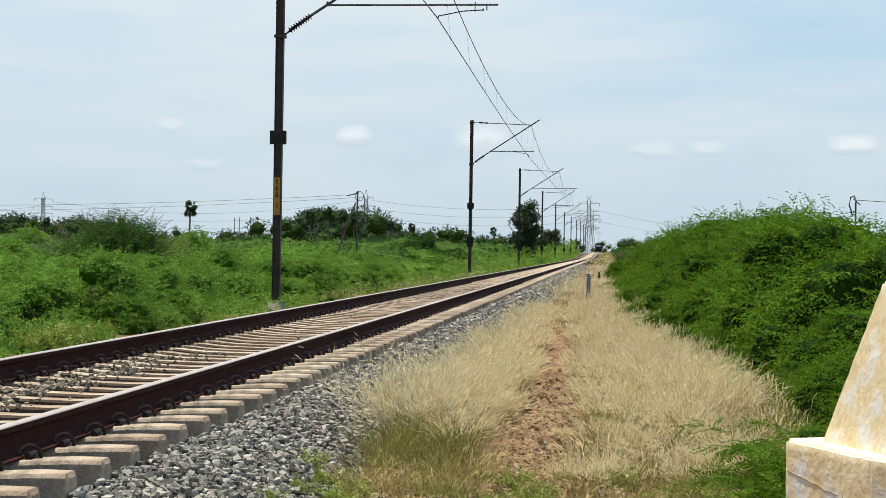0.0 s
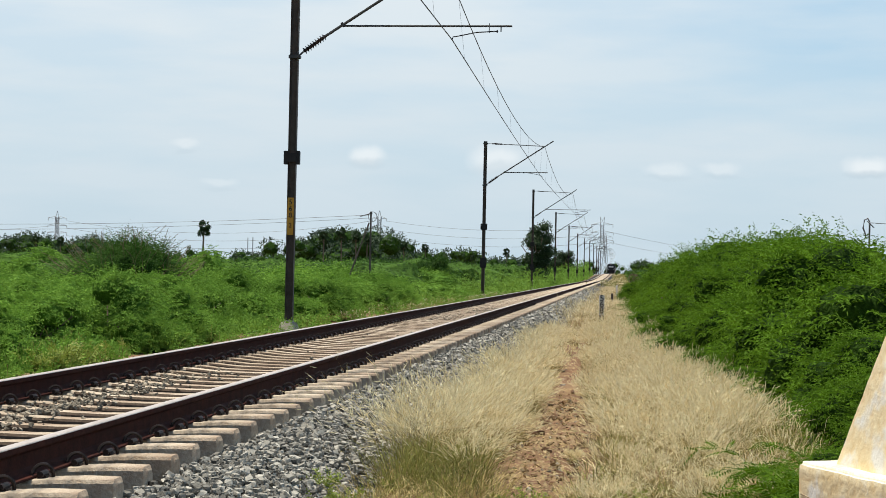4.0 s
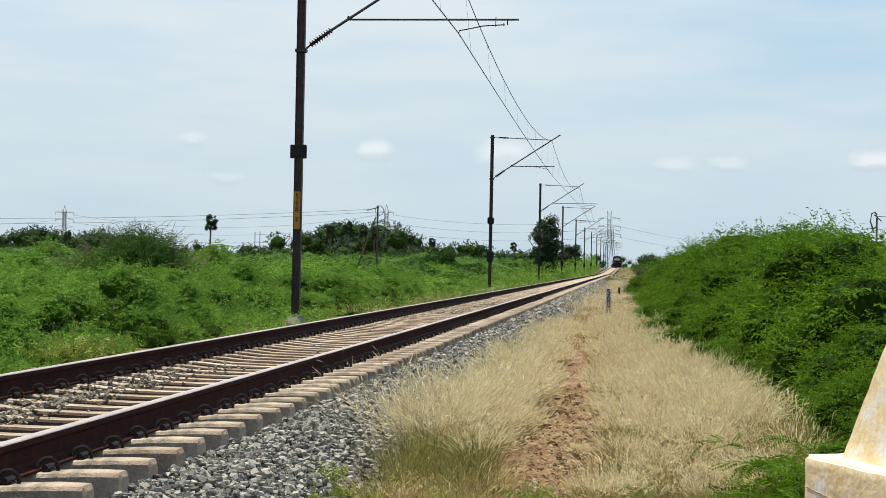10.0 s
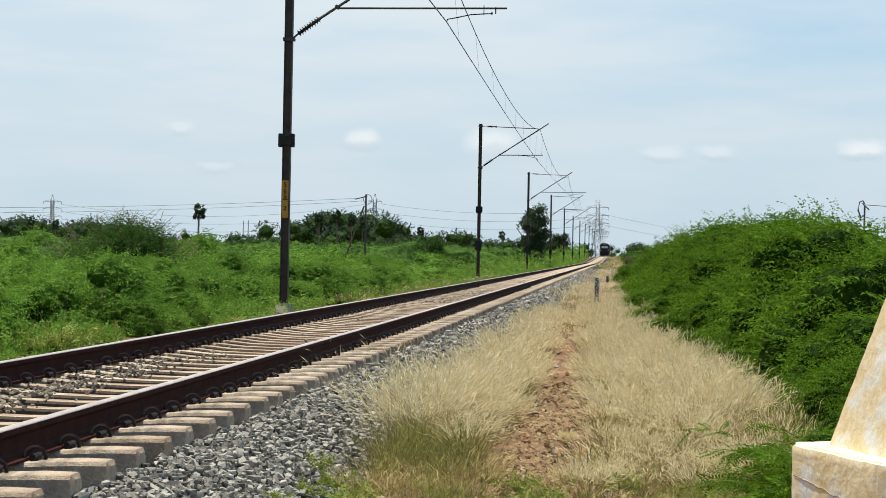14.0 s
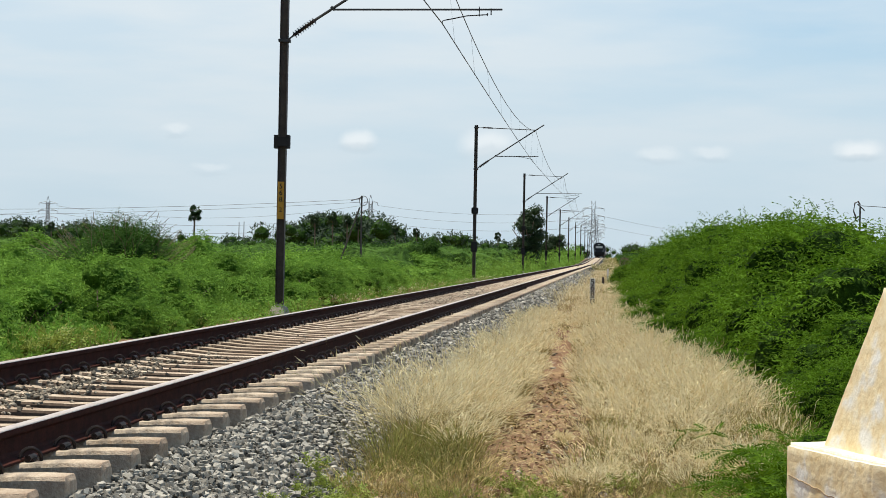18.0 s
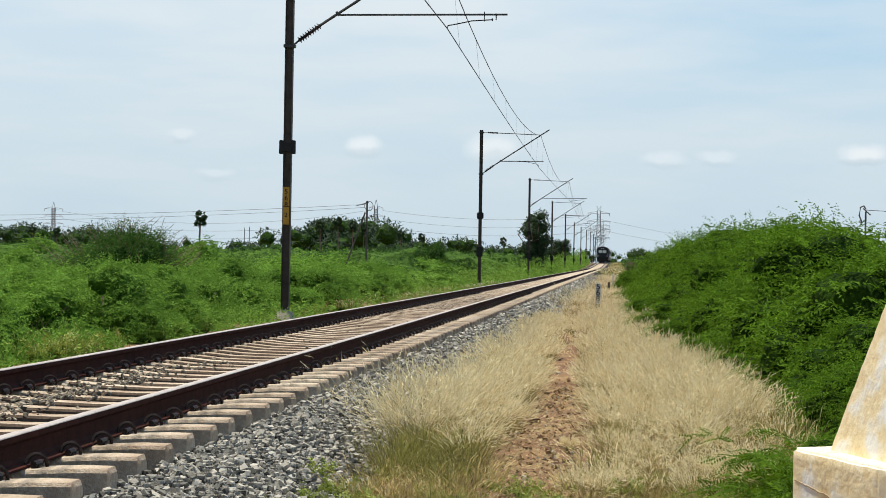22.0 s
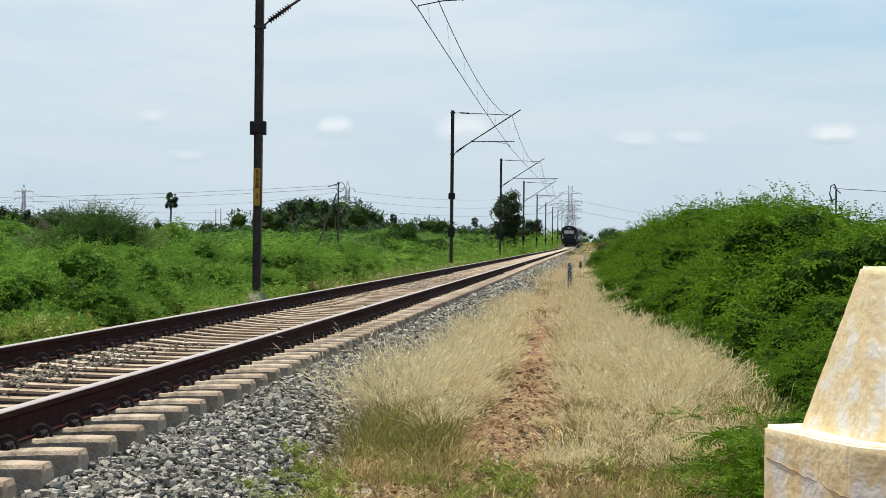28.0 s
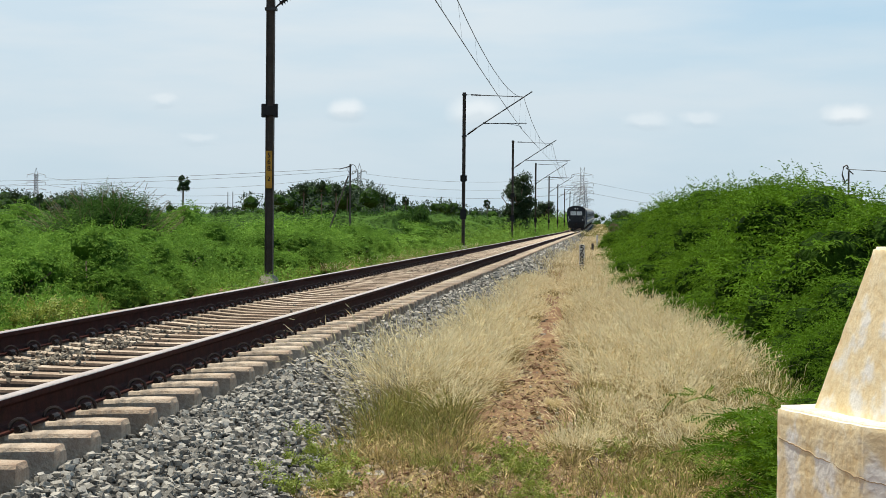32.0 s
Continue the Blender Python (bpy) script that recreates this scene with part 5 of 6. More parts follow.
def build_fringe():
    """Low green weeds from the far edge of the ballast to the scrub."""
    rng = np.random.default_rng(31)
    n = 20000
    y = 11 + 480 * rng.random(n) ** 2.2
    x = -2.75 - 0.75 * smooth01((34 - y) / 8) - 2.4 * rng.random(n) ** 1.2
    k = 0.10 + 0.30 * smooth01((-x - 2.5) / 1.8)
    z = np.where(x > -2.9, np.interp(x, [-2.9, -2.35], [-0.62, -0.5]), ground_z(x, y)) + rng.random(n) * k * (1 + y / 90)
    D = unit(rng.normal(size=(n, 3)) + np.array([0, 0, 0.5]))
    up = unit(rng.normal(size=(n, 3)) * 0.4 + np.array([0, 0, 1.0]))
    # thicker growth on the slope below the near track
    m = 16000
    y2 = 13 + 34 * rng.random(m)
    x2 = -3.35 - 4.2 * rng.random(m) ** 1.3
    z2 = ground_z(x2, y2) + rng.random(m) * (0.12 + 0.20 * np.clip(-x2 - 3.2, 0, 4))
    x, y, z = np.concatenate([x, x2]), np.concatenate([y, y2]), np.concatenate([z, z2])
    m = 6000
    y2 = 13 + 14 * rng.random(m)
    x2 = -3.15 - 1.6 * rng.random(m) ** 1.2
    z2 = np.maximum(ground_z(x2, y2), -0.62) + rng.random(m) * (0.08 + 0.16 * np.clip(-x2 - 3.1, 0, 4))
    x, y, z = np.concatenate([x, x2]), np.concatenate([y, y2]), np.concatenate([z, z2])
    n = len(x)
    D = unit(rng.normal(size=(n, 3)) + np.array([0, 0, 0.5]))
    up = unit(rng.normal(size=(n, 3)) * 0.4 + np.array([0, 0, 1.0]))
    g = np.where(x > -2.9, -0.55, ground_z(x, y))
    z = g + (z - g) * (0.35 + 1.3 * smooth01(0.5 + 0.5 * np.sin(x * 2.3 + np.sin(y * 0.7)) * np.sin(y * 1.1 + 1.7 * np.sin(x * 1.3))))
    V = fronds(np.stack([x, y, z], 1), D, up, rng.uniform(0.06, 0.12, n) * (1 + y / 70), 4, 0.42, 0.5)
    tagged(new("low_weeds", polys_mesh("low_weeds", V, M_LEAF)), "low green weeds along the ballast edge", "weeds", kind="stuff")


build_fringe()


def weed_mesh(seed, mat, leafy, stalks):
    rng = np.random.default_rng(seed)
    polys = []
    for _ in range(stalks):
        a = rng.uniform(0, 6.28)
        d = unit(np.array([math.cos(a) * 0.7, math.sin(a) * 0.7, rng.uniform(0.5, 1.2)]))
        L = rng.uniform(0.10, 0.26)
        C = d * L * np.linspace(0, 1, 6)[:, None] + np.array([rng.normal(), rng.normal(), 0]) * (0.05 if leafy else 0.0)
        s = unit(np.cross(d, [0, 0.3, 1.0])) * 0.003
        polys.append(np.stack([C[:-1] - s, C[1:] - s, C[1:] + s, C[:-1] + s], 1))
        if leafy:
            q = rng.integers(1, 6, leafy)
            D = unit(rng.normal(size=(leafy, 3)) + d * 0.5)
            polys.append(fronds(C[q], D, unit(rng.normal(size=(leafy, 3)) * 0.4 + [0, 0, 1]), rng.uniform(0.05, 0.09, leafy), 4, 0.5, 0.5))
    return polys_mesh("leaves", np.concatenate(polys), mat)


def build_weeds():
    rnd = random.Random(12)
    kinds = [weed_mesh(1, M_LEAF_Y, 7, 26), weed_mesh(2, M_LEAF_Y, 5, 22), weed_mesh(3, M_DUST, 0, 22)]
    spots = [(1.98, 11.9, 0, 1.0), (2.12, 11.5, 1, 1.1), (2.25, 11.1, 0, 1.0), (2.05, 11.0, 1, 0.9), (2.42, 10.6, 0, 1.0), (2.0, 10.4, 1, 0.8), (2.72, 11.9, 0, 0.7), (2.85, 11.4, 1, 0.6), (2.95, 12.2, 2, 1.3), (3.05, 11.3, 2, 1.2),
             (2.75, 13.3, 2, 1.0), (3.9, 12.0, 2, 1.1), (3.75, 13.6, 2, 1.2), (4.15, 11.6, 1, 0.8), (4.4, 10.9, 0, 0.9), (4.62, 11.4, 1, 1.0), (3.6, 16.5, 2, 1.5), (4.2, 12.8, 0, 0.9), (4.55, 12.3, 1, 0.8), (2.3, 12.9, 0, 1.0), (-3.3, 24.2, 0, 1.5), (-3.35, 24.9, 1, 1.4), (-3.25, 23.6, 0, 1.3), (-3.4, 25.6, 1, 1.5), (-3.3, 23.0, 0, 1.2)]
    for _ in range(64):
        spots.append((rnd.uniform(2.15, 4.6), rnd.uniform(8.9, 12.4), rnd.choice((0, 1, 0, 1, 2, 2)), rnd.uniform(0.55, 1.15)))
    for x, y, k, s in spots:
        name = ("weed", "weed", "dry_weed")[k]
        ob = new(name, kinds[k])
        z = float(foot_z(np.array(x), np.array(y))) if x > 0 else -0.46
        s *= 0.62 if x > 0 else 1.0
        ob.matrix_basis = pose(x, y, z, 0, 0, rnd.uniform(0, 360)) @ Matrix.Diagonal((s, s, s, 1))
        tagged(ob, "light green leafy weed at the edge of the ballast" if k < 2 else "dry brown twiggy weed in the path", "weed", "weeds in the foreground")


build_weeds()


def build_leafy_sprays():
    """A young shrub whose pinnate branches arch out over the grass beside the plinth."""
    rng = np.random.default_rng(5)
    up = np.array([0, 0, 1.0])
    for bx, by, long_ones, low_ones in ((4.98, 8.9, 5, 12), (5.05, 9.9, 6, 10), (4.82, 8.4, 3, 14), (4.85, 9.4, 4, 10), (5.2, 10.8, 6, 14), (5.05, 10.3, 5, 12)):
        root = np.array([bx, by, float(ground_z(bx, by))])
        ob = empty("young_shrub", pose(*root))
        tagged(ob, "young dark green shrub with arching pinnate branches", "shrub", "thicket beside the path")
        for k in range(long_ones + low_ones):
            slim = k < long_ones
            a = math.radians(rng.uniform(140, 235) if slim else rng.uniform(90, 280))
            L = rng.uniform(0.40, 0.66) if slim else rng.uniform(0.2, 0.5)
            rise = rng.uniform(0.45, 0.95) if slim else rng.uniform(0.1, 0.6)
            s = np.linspace(0, 1, 13)[:, None]
            C = np.array([math.cos(a), math.sin(a) * 0.8, 0]) * L * s + up * (rise * (1.6 * s - 0.95 * s ** 2)) + rng.normal(size=3) * 0.05 * s
            T = unit(np.gradient(C, axis=0))
            side = unit(np.cross(T, up))
            polys = [np.stack([C[:-1] - side[:-1] * 0.004, C[1:] - side[1:] * 0.003, C[1:] + side[1:] * 0.003, C[:-1] + side[:-1] * 0.004], 1)]
            q = np.repeat(np.arange(3, 13), 2)
            n = len(q)
            sgn = np.where(np.arange(n) % 2, 1.0, -1.0)[:, None]
            D = unit(side[q] * sgn * 0.8 + T[q] * 0.7 + rng.normal(size=(n, 3)) * 0.25 + up * 0.05)
            polys.append(fronds(C[q], D, unit(up + rng.normal(size=(n, 3)) * 0.35), rng.uniform(0.085, 0.15, n), 12, 0.30, 0.30))
            share("branch", polys_mesh("branch", np.concatenate(polys), M_SPRAY), ob)


build_leafy_sprays()
place_shrub(shrub_meshes(79, 2.0, 2.3, 900, 0.16, 4, 0.5, 10, 0.5, M_DUST, 12, 0.4), 5.3, 180, (0.45, 0.45, 0.80), 70, "dry_bush", "dried brown bush beside the far track", "thicket beside the path")
place_shrub(MID_SHRUBS[0], 4.75, 104, (0.5, 0.5, 0.55), 30, "small_bush", "small yellowish green bush beside the path", "thicket beside the path")

# ---------------------------------------------------------------- pillar, posts, poles, pylons


def build_pillar():
    """A limewashed masonry plinth with a tapering block on it."""
    ob = empty("boundary_pillar", pose(4.9, 7.2, -0.6))
    tagged(ob, "flaking yellow limewashed masonry pillar on a square plinth", "pillar")
    org = Vector((4.9, 7.2, 0))

    def prism(bm, foot, head, z0, z1):
        """A body between two outlines of equal count."""
        a = [bm.verts.new((x - org.x, y - org.y, z0)) for x, y in foot]
        b = [bm.verts.new((x - org.x, y - org.y, z1)) for x, y in head]
        bm.faces.new(a[::-1]), bm.faces.new(b)
        for k in range(len(a)):
            n = (k + 1) % len(a)
            bm.faces.new((a[k], a[n], b[n], b[k]))
        bmesh.ops.recalc_face_normals(bm, faces=bm.faces)

    def roughen(bm, amount, edge=0.014):
        """Rounded, chipped edges and a lumpy plaster face."""
        bmesh.ops.bevel(bm, geom=bm.edges[:], offset=edge, segments=3, affect="EDGES")
        bmesh.ops.subdivide_edges(bm, edges=[e for e in bm.edges if e.calc_length() > 0.1], cuts=28, use_grid_fill=True)
        for v in bm.verts:
            p = v.co
            big = Vector((noise.noise(p * 7), noise.noise(p * 7 + Vector((5, 0, 0))), noise.noise(p * 7 + Vector((0, 7, 0)))))
            fine = Vector((noise.noise(p * 31), noise.noise(p * 31 + Vector((5, 0, 0))), noise.noise(p * 31 + Vector((0, 7, 0)))))
            v.co += big * amount * 0.5 + fine * amount * 0.4
        for f in bm.faces:
            f.smooth = True

    def crisp(piece):
        piece.modifiers.new("even_normals", "WEIGHTED_NORMAL").weight = 100
        return piece

    back, bend, front = Vector((4.560, 7.560, 0)), Vector((4.800, 6.905, 0)), Vector((5.50, 6.30, 0))
    outline = [(4.560, 7.560), (4.800, 6.905), (5.50, 6.30), (6.0, 7.0), (5.3, 7.95)]
    bm = bmesh.new()
    prism(bm, outline, outline, -0.2, 0.790)
    roughen(bm, 0.006, 0.014)
    plinth = crisp(part("plinth", bm, M_LIME, ob))
    # the top and its edge: their sunlit white is put in a whiter coat
    plinth.data.materials.append(M_LIME_W)
    for p in plinth.data.polygons:
        if p.center.z > 0.772 + 0.010 * noise.noise(p.center * 26):
            p.material_index = 1
    bm = bmesh.new()
    prism(bm, [(4.867, 6.956), (5.33, 6.55), (5.70, 7.05), (5.2, 7.75), (4.687, 7.473)], [(4.900, 7.115), (5.30, 6.86), (5.5, 7.1), (5.2, 7.45), (4.880, 7.215)], 0.77, 1.418)
    roughen(bm, 0.004, 0.010)
    crisp(part("tapered_block", bm, M_LIME, ob))
    run = (bend - back).length

    def at(v, w):
        """A point on the faces of the plinth, v metres from its back corner."""
        p = back.lerp(bend, v / run) if v < run else bend + (front - bend).normalized() * (v - run)
        return p - org + Vector((0, 0, w))

    def crack(points, r):
        """A ragged furrow along the side of the plinth; points: along, height."""
        fine = []
        for (v0, w0), (v1, w1) in zip(points, points[1:]):
            for k in range(16):
                v, w = v0 + (v1 - v0) * k / 16, w0 + (w1 - w0) * k / 16
                c = Vector((v, w, 0.3))
                fine.append(at(v + noise.noise(c * 23) * 0.006, w + noise.noise(c * 19) * 0.008 + noise.noise(c * 70) * 0.005))
        part("crack", tube(bmesh.new(), fine, r, 5), M_CRACK, ob, "dark weathered crack in the plaster")

    crack([(0.03, 0.665), (0.2, 0.645), (0.45, 0.620), (0.69, 0.590), (0.9, 0.560), (1.2, 0.545)], 0.0028)


build_pillar()


def build_km_post():
    x, y = 3.42, 50.0
    g = float(ground_z(x, y)) + 0.08
    ob = empty("kilometre_post", pose(x, y, g))
    tagged(ob, "narrow white distance post with black figures in the grass", "post")
    part("post", box(bmesh.new(), -0.06, 0.06, -0.04, 0.04, -0.2, 0.40, 0.005), M_BLACK, ob)
    plate = part("plate", box(bmesh.new(), -0.07, 0.07, -0.055, 0.055, 0.36, 0.90, 0.01), M_WHITE, ob, "white painted face")
    for k, ch in enumerate("568"):
        lettering(ch, 0.215, M_BLACK, plate, pose(0, -0.059, 0.805 - 0.158 * k, 90) @ Matrix.Diagonal((1.15, 1, 1, 1)), "black figure")
    part("dividing_line", box(bmesh.new(), -0.07, 0.07, -0.060, -0.054, 0.395, 0.41), M_BLACK, plate)
    lettering("1", 0.17, M_WHITE, ob, pose(0, -0.043, 0.29, 90) @ Matrix.Diagonal((1.15, 1, 1, 1)), "white figure")


build_km_post()


def build_small_post(x, y, h, mat, label):
    g = float(ground_z(x, y))
    bm = box(bmesh.new(), -0.055, 0.055, -0.055, 0.055, -0.1, h, 0.015)
    ob = part("marker_post", bm, mat)
    ob.matrix_basis = pose(x, y, g)
    tagged(ob, label, "post")


build_small_post(3.56, 92, 0.62, M_POLE, "short dark post beside the path")
build_small_post(3.75, 118, 0.9, M_WHITE, "short whitewashed post beside the path")


def build_pole(x, y, top):
    g = float(ground_z(x, y))
    ob = empty("utility_pole", pose(x, y, g))
    tagged(ob, "slim dark wooden pole with a slanting strut", "utility pole")
    part("pole", rod(bmesh.new(), (0, 0, -0.3), (0, 0, top - g), 0.045, 0.035, 8), M_POLE, ob)
    part("strut", rod(bmesh.new(), (-1.5, 0.2, -0.3), (-0.07, 0, top - g - 0.46), 0.038, 0.032, 8), M_POLE, ob)
    ring = [(0.07 + 0.17 * math.cos(a), 0, top - g - 0.20 + 0.19 * math.sin(a)) for a in [k * math.pi / 9 for k in range(19)]]
    part("cable_coil", tube(bmesh.new(), ring, 0.013, 6), M_POLE, ob, "coil of dark cable")
    part("crossarm", rod(bmesh.new(), (-0.43, 0, top - g - 0.2), (0.06, 0, top - g - 0.06), 0.018, sides=6), M_POLE, ob)


build_pole(-6.03, 75, 3.24)


def build_hook_pole():
    x, y = 11.6, 60.0
    g = float(ground_z(x, y)) - 0.12
    ob = empty("utility_pole", pose(x, y, g))
    tagged(ob, "thin metal pole with a bent cable hook above the thicket", "utility pole")
    part("pole", rod(bmesh.new(), (0, 0, -0.3), (0, 0, 3.72), 0.028, sides=8), M_POLE, ob)
    part("cable_hook", tube(bmesh.new(), [(0, 0, 3.8), (-0.06, 0, 3.9), (-0.16, 0, 3.85), (-0.2, 0, 3.6), (-0.1, 0, 3.35)], 0.025, 6), M_POLE, ob)
    part("bracket", rod(bmesh.new(), (-0.08, 0, 3.82), (0.14, 0, 3.62), 0.018, sides=6), M_POLE, ob)


build_hook_pole()


def build_pylon(px, top_py, y, arm=4.6, horns=True, name_label="tall grey lattice pylon on the horizon"):
    x, zt = at_px(px, top_py, y)
    g = -1.0
    H = zt - g
    ob = empty("lattice_pylon", pose(x, y, g))
    tagged(ob, name_label, "pylon", "power line pylons")
    w0, w1, zt1 = H * 0.10, H * 0.026, H * 0.90

    def wd(z):
        return w0 + (w1 - w0) * min(z / (H * 0.62), 1.0)

    for sx in (-1, 1):
        for sy in (-1, 1):
            bm = bmesh.new()
            tube(bm, [(sx * wd(0), sy * wd(0), 0), (sx * wd(H * 0.62), sy * wd(H * 0.62), H * 0.62), (sx * w1, sy * w1, zt1)], 0.17, 4)
            part("leg", bm, M_PYLON, ob)
    for sy in (-1, 1):
        bm = bmesh.new()
        z = 0.5
        while z < zt1 - 1.0:
            z2 = min(z + max(1.2, wd(z) * 1.5), zt1)
            rod(bm, (-wd(z), sy * wd(z), z), (wd(z2), sy * wd(z2), z2), 0.085, sides=4)
            rod(bm, (wd(z), sy * wd(z), z), (-wd(z2), sy * wd(z2), z2), 0.085, sides=4)
            z = z2
        part("bracing", bm, M_PYLON, ob)
    for k, zf in enumerate((0.62, 0.75, 0.88)):
        bm = bmesh.new()
        a = arm * (1.05 - 0.04 * k)
        for s in (-1, 1):
            rod(bm, (s * w1, 0, zf * H + 0.9), (s * a, 0, zf * H), 0.09, sides=4)
            rod(bm, (s * w1, 0, zf * H - 0.2), (s * a, 0, zf * H), 0.09, sides=4)
            rod(bm, (s * a, 0, zf * H), (s * a, 0, zf * H - 1.3), 0.10, sides=4)
        part("crossarm", bm, M_PYLON, ob)
    bm = bmesh.new()
    tip = 0.035 if horns else 0.002
    for s in (-1, 1):
        rod(bm, (s * w1, 0, zt1), (s * H * tip, 0, H), 0.09, sides=4)
        rod(bm, (-s * w1, 0, zt1), (s * H * tip, 0, H), 0.06, sides=4)
    part("peak", bm, M_PYLON, ob)
    return Vector((x, y, g)), H, arm


PY_L = build_pylon(57, 338, 900, 4.6, False)
PY_M = build_pylon(645, 336, 900, 3.4, False)
PY_R = build_pylon(1041, 347, 900, 5.2)
PY_B = build_pylon(1047, 372, 1250, 4.9)


def hang(a, b, sag, r, name="power_line", label="thin sagging power line far off"):
    a, b = Vector(a), Vector(b)
    pts = [a.lerp(b, k / 20) - Vector((0, 0, sag * 4 * (k / 20) * (1 - k / 20))) for k in range(21)]
    tagged(part(name, tube(bmesh.new(), pts, r, 4), M_WIRE), label, "wire", "power lines")


def link(p, q, sag=5.0):
    (a, ha, ra), (b, hb, rb) = p, q
    for zf in (0.62, 0.75, 0.88):
        hang(a + Vector((ra, 0, zf * ha - 1.3)), b + Vector((-rb, 0, zf * hb - 1.3)), sag, 0.055)


link(PY_L, PY_M, 6.0)
link(PY_M, PY_R, 3.0)
hang((-400, 900, 18), PY_L[0] + Vector((-4, 0, 20)), 3, 0.05)
hang(PY_R[0] + Vector((4.9, 0, 22)), (120, 1100, 12), 3, 0.045)
hang(PY_R[0] + Vector((4.9, 0, 17)), (120, 1100, 8), 3, 0.045)
hang((-6.1, 75, 3.1), (-33, 73.9, 2.46), 0.3, 0.007)
hang((-6.1, 75, 2.98), (-33, 73.9, 2.17), 0.3, 0.006)
hang((11.6, 60, 2.7), (30, 61, 2.2), 0.1, 0.010)

for px, py in ((408, 385), (417, 384), (437, 384), (447, 383)):
    x, z = at_px(px, py, 700)
    ob = part("distant_pole", rod(bmesh.new(), (0, 0, 0), (0, 0, z + 1.0), 0.17, sides=6), M_PYLON)
    ob.matrix_basis = pose(x, 700, -1.0)
    tagged(ob, "pale pole far off above the scrub", "pole", "distant poles")

# ---------------------------------------------------------------- train


def shell(bm, profile, y0, y1, taper=0.0):
    """A body with a rounded cross-section from y0 to y1."""
    rings = [[bm.verts.new((x, y, z)) for x, z in profile] for y in (y0, y1)]
    k = len(profile)
    for i in range(k):
        bm.faces.new((rings[0][i], rings[0][(i + 1) % k], rings[1][(i + 1) % k], rings[1][i]))
    bm.faces.new(rings[0]), bm.faces.new(rings[1][::-1])
    bmesh.ops.recalc_face_normals(bm, faces=bm.faces[:])
    return bm


def arch(w, z0, zs, zt, n=9):
    """Half-width w, walls from z0 to zs, a curved roof up to zt."""
    pts = [(-w, z0), (w, z0), (w, zs)]
    for k in range(1, n):
        a = math.pi * k / n
        pts.append((w * math.cos(a), zs + (zt - zs) * math.sin(a)))
    return pts + [(-w, zs)]


def wheel_mesh():
    bm = bmesh.new()
    for x0 in (-0.93, 0.80):
        rod(bm, (x0, 0, 0.5), (x0 + 0.13, 0, 0.5), 0.5, sides=20)
    rod(bm, (-0.8, 0, 0.5), (0.8, 0, 0.5), 0.08, sides=8)
    return bm


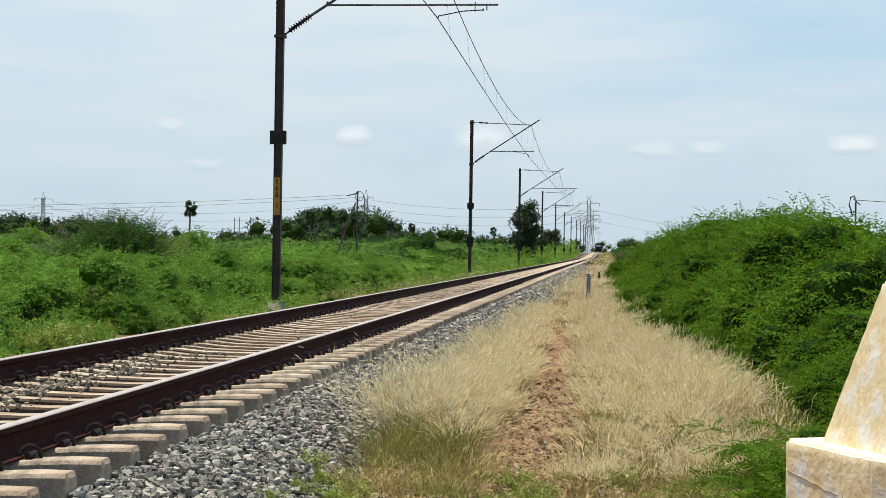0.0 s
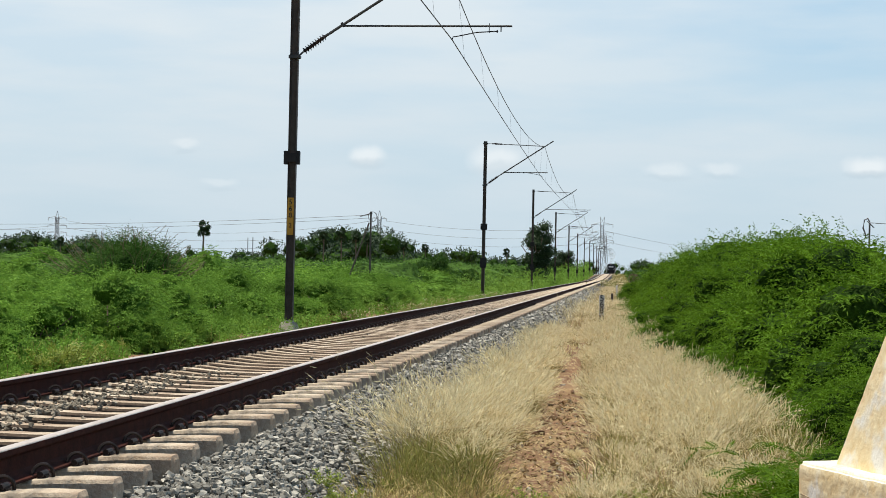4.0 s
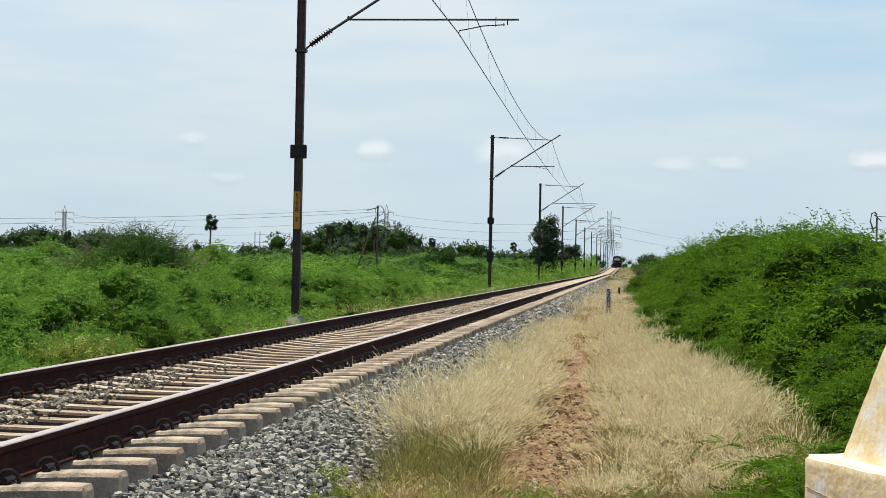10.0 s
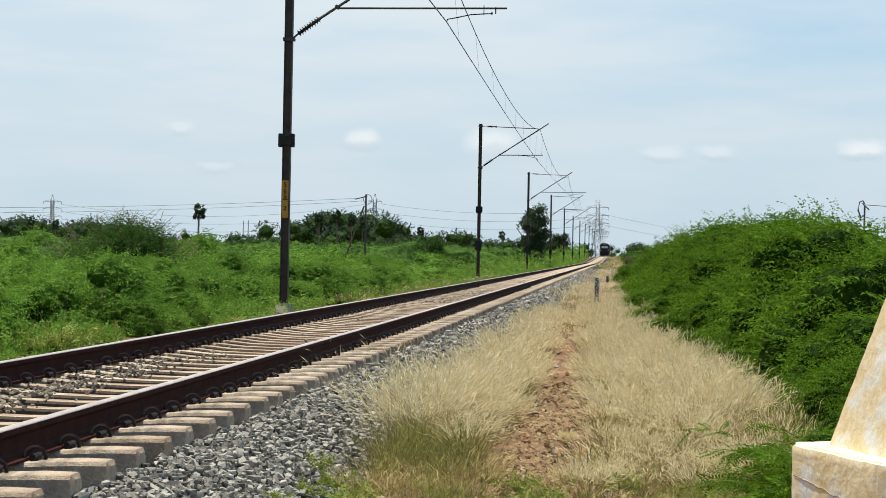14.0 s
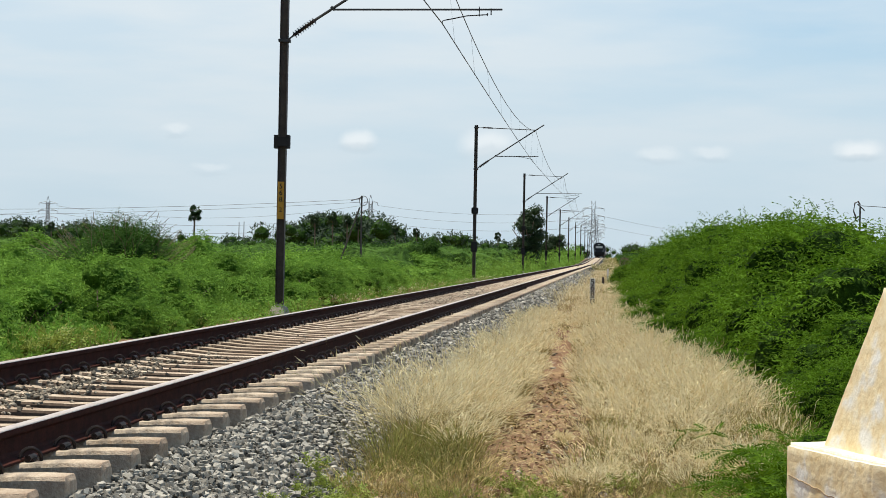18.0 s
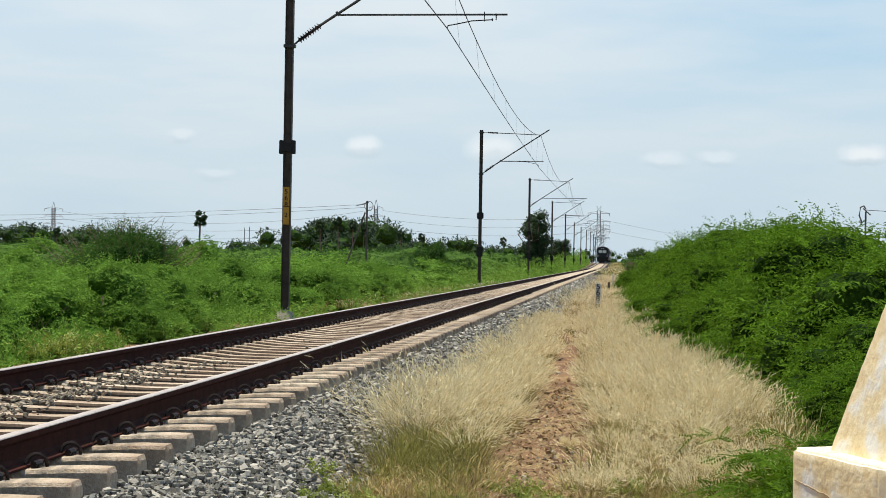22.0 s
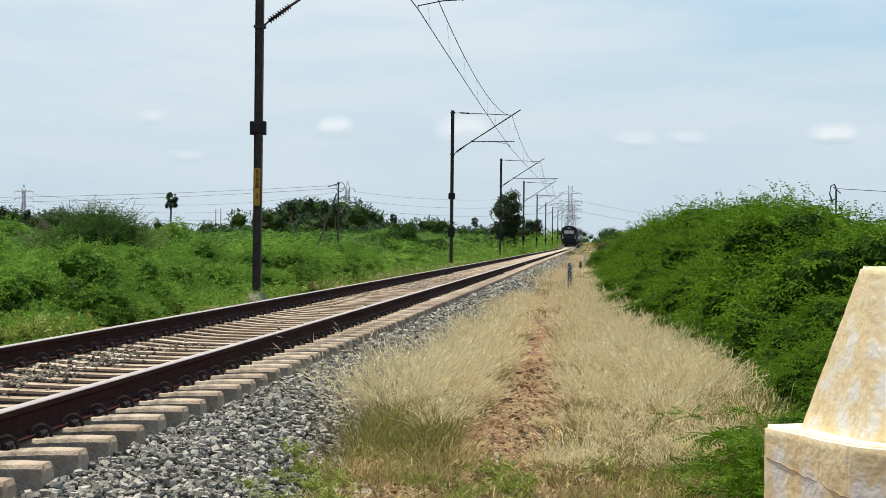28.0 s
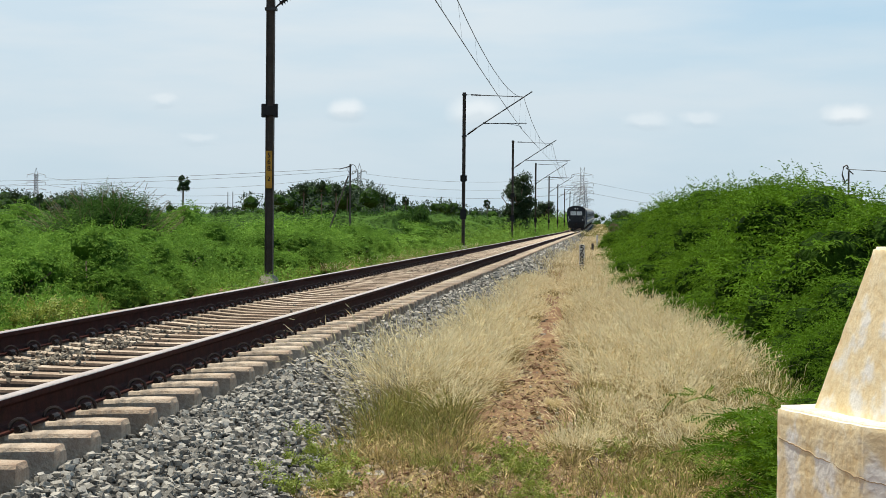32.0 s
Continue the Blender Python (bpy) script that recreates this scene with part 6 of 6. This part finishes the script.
def build_loco():
    """Nose at y = 0, body behind it along +y, rails at z = 0."""
    ob = empty("locomotive")
    tagged(ob, "dark diesel locomotive with a pale windscreen band", "locomotive")
    part("frame", box(bmesh.new(), -1.45, 1.45, 0.0, 17.5, 0.95, 1.45, 0.03), M_BLACK, ob)
    part("cab", shell(bmesh.new(), arch(1.52, 1.45, 3.35, 4.10), 0.10, 2.9), M_LOCO, ob)
    # grey roof sheets; their light tone also colours in the sunlit roof edge
    for w, zt, y0, y1 in ((1.30, 4.135, 0.35, 2.95), (1.20, 3.985, 2.95, 16.7)):
        pts = [(w * math.cos(math.pi * k / 12), 3.42 + (zt - 3.42) * math.sin(math.pi * k / 12)) for k in range(13)]
        part("roof", shell(bmesh.new(), pts, y0, y1), M_COACHROOF, ob, "grey roof sheet coloured light as sunlit")
    part("long_hood", shell(bmesh.new(), arch(1.40, 1.45, 3.35, 3.95), 2.9, 16.8), M_LOCO, ob)
    for s in (-1, 1):
        wn = part("windscreen", box(bmesh.new(), s * 0.50 - 0.45, s * 0.50 + 0.45, 0.06, 0.12, 2.52, 3.16, 0.02), M_GLASS, ob, "windscreen with its pale reflection painted in")
        part("wiper", rod(bmesh.new(), (s * 0.6, 0.04, 2.7), (s * 0.85, 0.04, 3.1), 0.015, sides=4), M_BLACK, wn)
    for s in (-1, 1):
        part("marker_lamp", rod(bmesh.new(), (s * 1.05, 0.02, 1.75), (s * 1.05, 0.12, 1.75), 0.09, sides=10), M_GLASS, ob, "small round marker lamp")
    lamp = part("headlamp_housing", box(bmesh.new(), -0.38, 0.38, 0.0, 0.3, 3.45, 3.80, 0.04), M_BLACK, ob)
    for s in (-1, 1):
        part("headlamp", rod(bmesh.new(), (s * 0.18, -0.02, 3.62), (s * 0.18, 0.05, 3.62), 0.12, sides=12), M_GLASS, lamp, "round headlamp glass")
    for s in (-1, 1):
        part("side_stripe", box(bmesh.new(), s * 1.40 - 0.012, s * 1.40 + 0.012, 3.0, 16.7, 2.25, 2.65), M_CREAM, ob, "cream side stripe")
        part("buffer", rod(bmesh.new(), (s * 0.98, -0.45, 1.08), (s * 0.98, 0.0, 1.08), 0.22, 0.14, 14), M_BLACK, ob)
        bm = tube(bmesh.new(), [(s * 1.3, -0.05, 1.45), (s * 1.3, -0.05, 2.3), (s * 1.3, 0.1, 2.4)], 0.02, 6)
        part("handrail", bm, M_WHITE, ob, "white handrail")
    part("coupler", box(bmesh.new(), -0.2, 0.2, -0.5, 0.1, 0.85, 1.2, 0.04), M_CLIP, ob)
    bm = bmesh.new()
    for k in range(9):
        x = -1.3 + 0.325 * k
        rod(bm, (x, 0.0, 0.95), (x, -0.25 + abs(x) * 0.12, 0.22), 0.05, sides=5)
    box(bm, -1.35, 1.35, -0.12, 0.02, 0.55, 0.95, 0.02)
    part("cattle_guard", bm, M_BLACK, ob)
    wm = None
    for y in (2.3, 4.1, 5.9, 11.6, 13.4, 15.2):
        if wm is None:
            w = part("wheelset", wheel_mesh(), M_CLIP, ob)
            wm = w.data
        else:
            w = share("wheelset", wm, ob)
        w.matrix_basis = pose(0, y, 0)
    for y in (4.1, 13.4):
        part("bogie_frame", box(bmesh.new(), -1.15, 1.15, y - 2.5, y + 2.5, 0.55, 0.95, 0.05), M_BLACK, ob)
    part("fuel_tank", box(bmesh.new(), -1.3, 1.3, 7.2, 10.4, 0.35, 0.95, 0.08), M_BLACK, ob)
    return ob


def build_coach():
    ob = empty("railway_coach")
    tagged(ob, "blue passenger coach with a grey roof", "railway coach", "coaches of the train")
    part("body", shell(bmesh.new(), [(-1.62, 1.0), (1.62, 1.0), (1.62, 3.25), (-1.62, 3.25)], 0, 21.3), M_COACH, ob)
    part("roof", shell(bmesh.new(), arch(1.62, 3.25, 3.28, 4.05), 0, 21.3), M_COACHROOF, ob)
    pane = None
    for s in (-1, 1):
        for k in range(12):
            if pane is None:
                p = part("window", box(bmesh.new(), -0.02, 0.02, -0.5, 0.5, -0.35, 0.35, 0.01), M_BLACK, ob)
                pane = p.data
            else:
                p = share("window", pane, ob)
            p.matrix_basis = pose(s * 1.622, 1.8 + 1.6 * k, 2.55)
        part("waist_band", box(bmesh.new(), s * 1.625 - 0.01, s * 1.625 + 0.01, 0.2, 21.1, 1.35, 1.75), M_CREAM, ob, "pale waist band")
    wm = None
    for y in (2.2, 5.0, 16.3, 19.1):
        if wm is None:
            w = part("wheelset", wheel_mesh(), M_CLIP, ob)
            wm = w.data
        else:
            w = share("wheelset", wm, ob)
        w.matrix_basis = pose(0, y, 0)
    part("underframe", box(bmesh.new(), -1.2, 1.2, 0.3, 21.0, 0.55, 1.0, 0.04), M_BLACK, ob)
    return ob


def build_smoke():
    """A thin trail of exhaust over the locomotive, in loose puffs."""
    m = bpy.data.materials.new("thin_exhaust")
    m.use_nodes = True
    n, l = m.node_tree.nodes.new, m.node_tree.links.new
    clear, mix = n("ShaderNodeBsdfTransparent"), n("ShaderNodeMixShader")
    tone = m.node_tree.nodes["Principled BSDF"]
    tone.inputs["Base Color"].default_value, tone.inputs["Roughness"].default_value = (0.62, 0.61, 0.60, 1), 1.0
    mix.inputs[0].default_value = 0.055
    l(clear.outputs[0], mix.inputs[1]), l(tone.outputs[0], mix.inputs[2]), l(mix.outputs[0], m.node_tree.nodes["Material Output"].inputs["Surface"])
    rnd = random.Random(17)
    bm = bmesh.new()
    for k in range(4):
        r = 0.7 + 0.25 * k
        bmesh.ops.create_icosphere(bm, subdivisions=3, radius=r, matrix=pose(0.15 * k + rnd.gauss(0, 0.1), 8 + 6 * k, 4.4 + 1.35 * k))
    for v in bm.verts:
        v.co += Vector((1, 1, 1)) * 0.3 * noise.noise(v.co * 0.9)
    ob = part("exhaust_smoke", bm, m)
    ob.visible_shadow = False
    tagged(ob, "thin grey exhaust smoke trailing over the locomotive", "smoke", kind="stuff")
    return ob


SMOKE = build_smoke()
LOCO = build_loco()
COACHES = [build_coach()]
for _ in range(9):
    COACHES.append(copy_thing(COACHES[0], Matrix.Identity(4)))


def on_track(y, length):
    x0, z0 = track_x(y), track_z(y)
    x1, z1 = track_x(y + length), track_z(y + length)
    yaw, pitch = math.atan2(-(x1 - x0), length), math.atan2(z1 - z0, length)
    return pose(x0, y, z0 + 0.003, math.degrees(pitch), 0, math.degrees(yaw))


def nose_y(t):
    return 827.0 - 16.0 * t


def motions():
    times = [2.0 * k for k in range(17)]
    walk(LOCO, [(t, on_track(nose_y(t), 17.5)) for t in times])
    walk(SMOKE, [(t, on_track(nose_y(t), 17.5)) for t in times])
    for k, coach in enumerate(COACHES):
        walk(coach, [(t, on_track(nose_y(t) + 18.3 + 22.1 * k, 21.3)) for t in times])


motions()
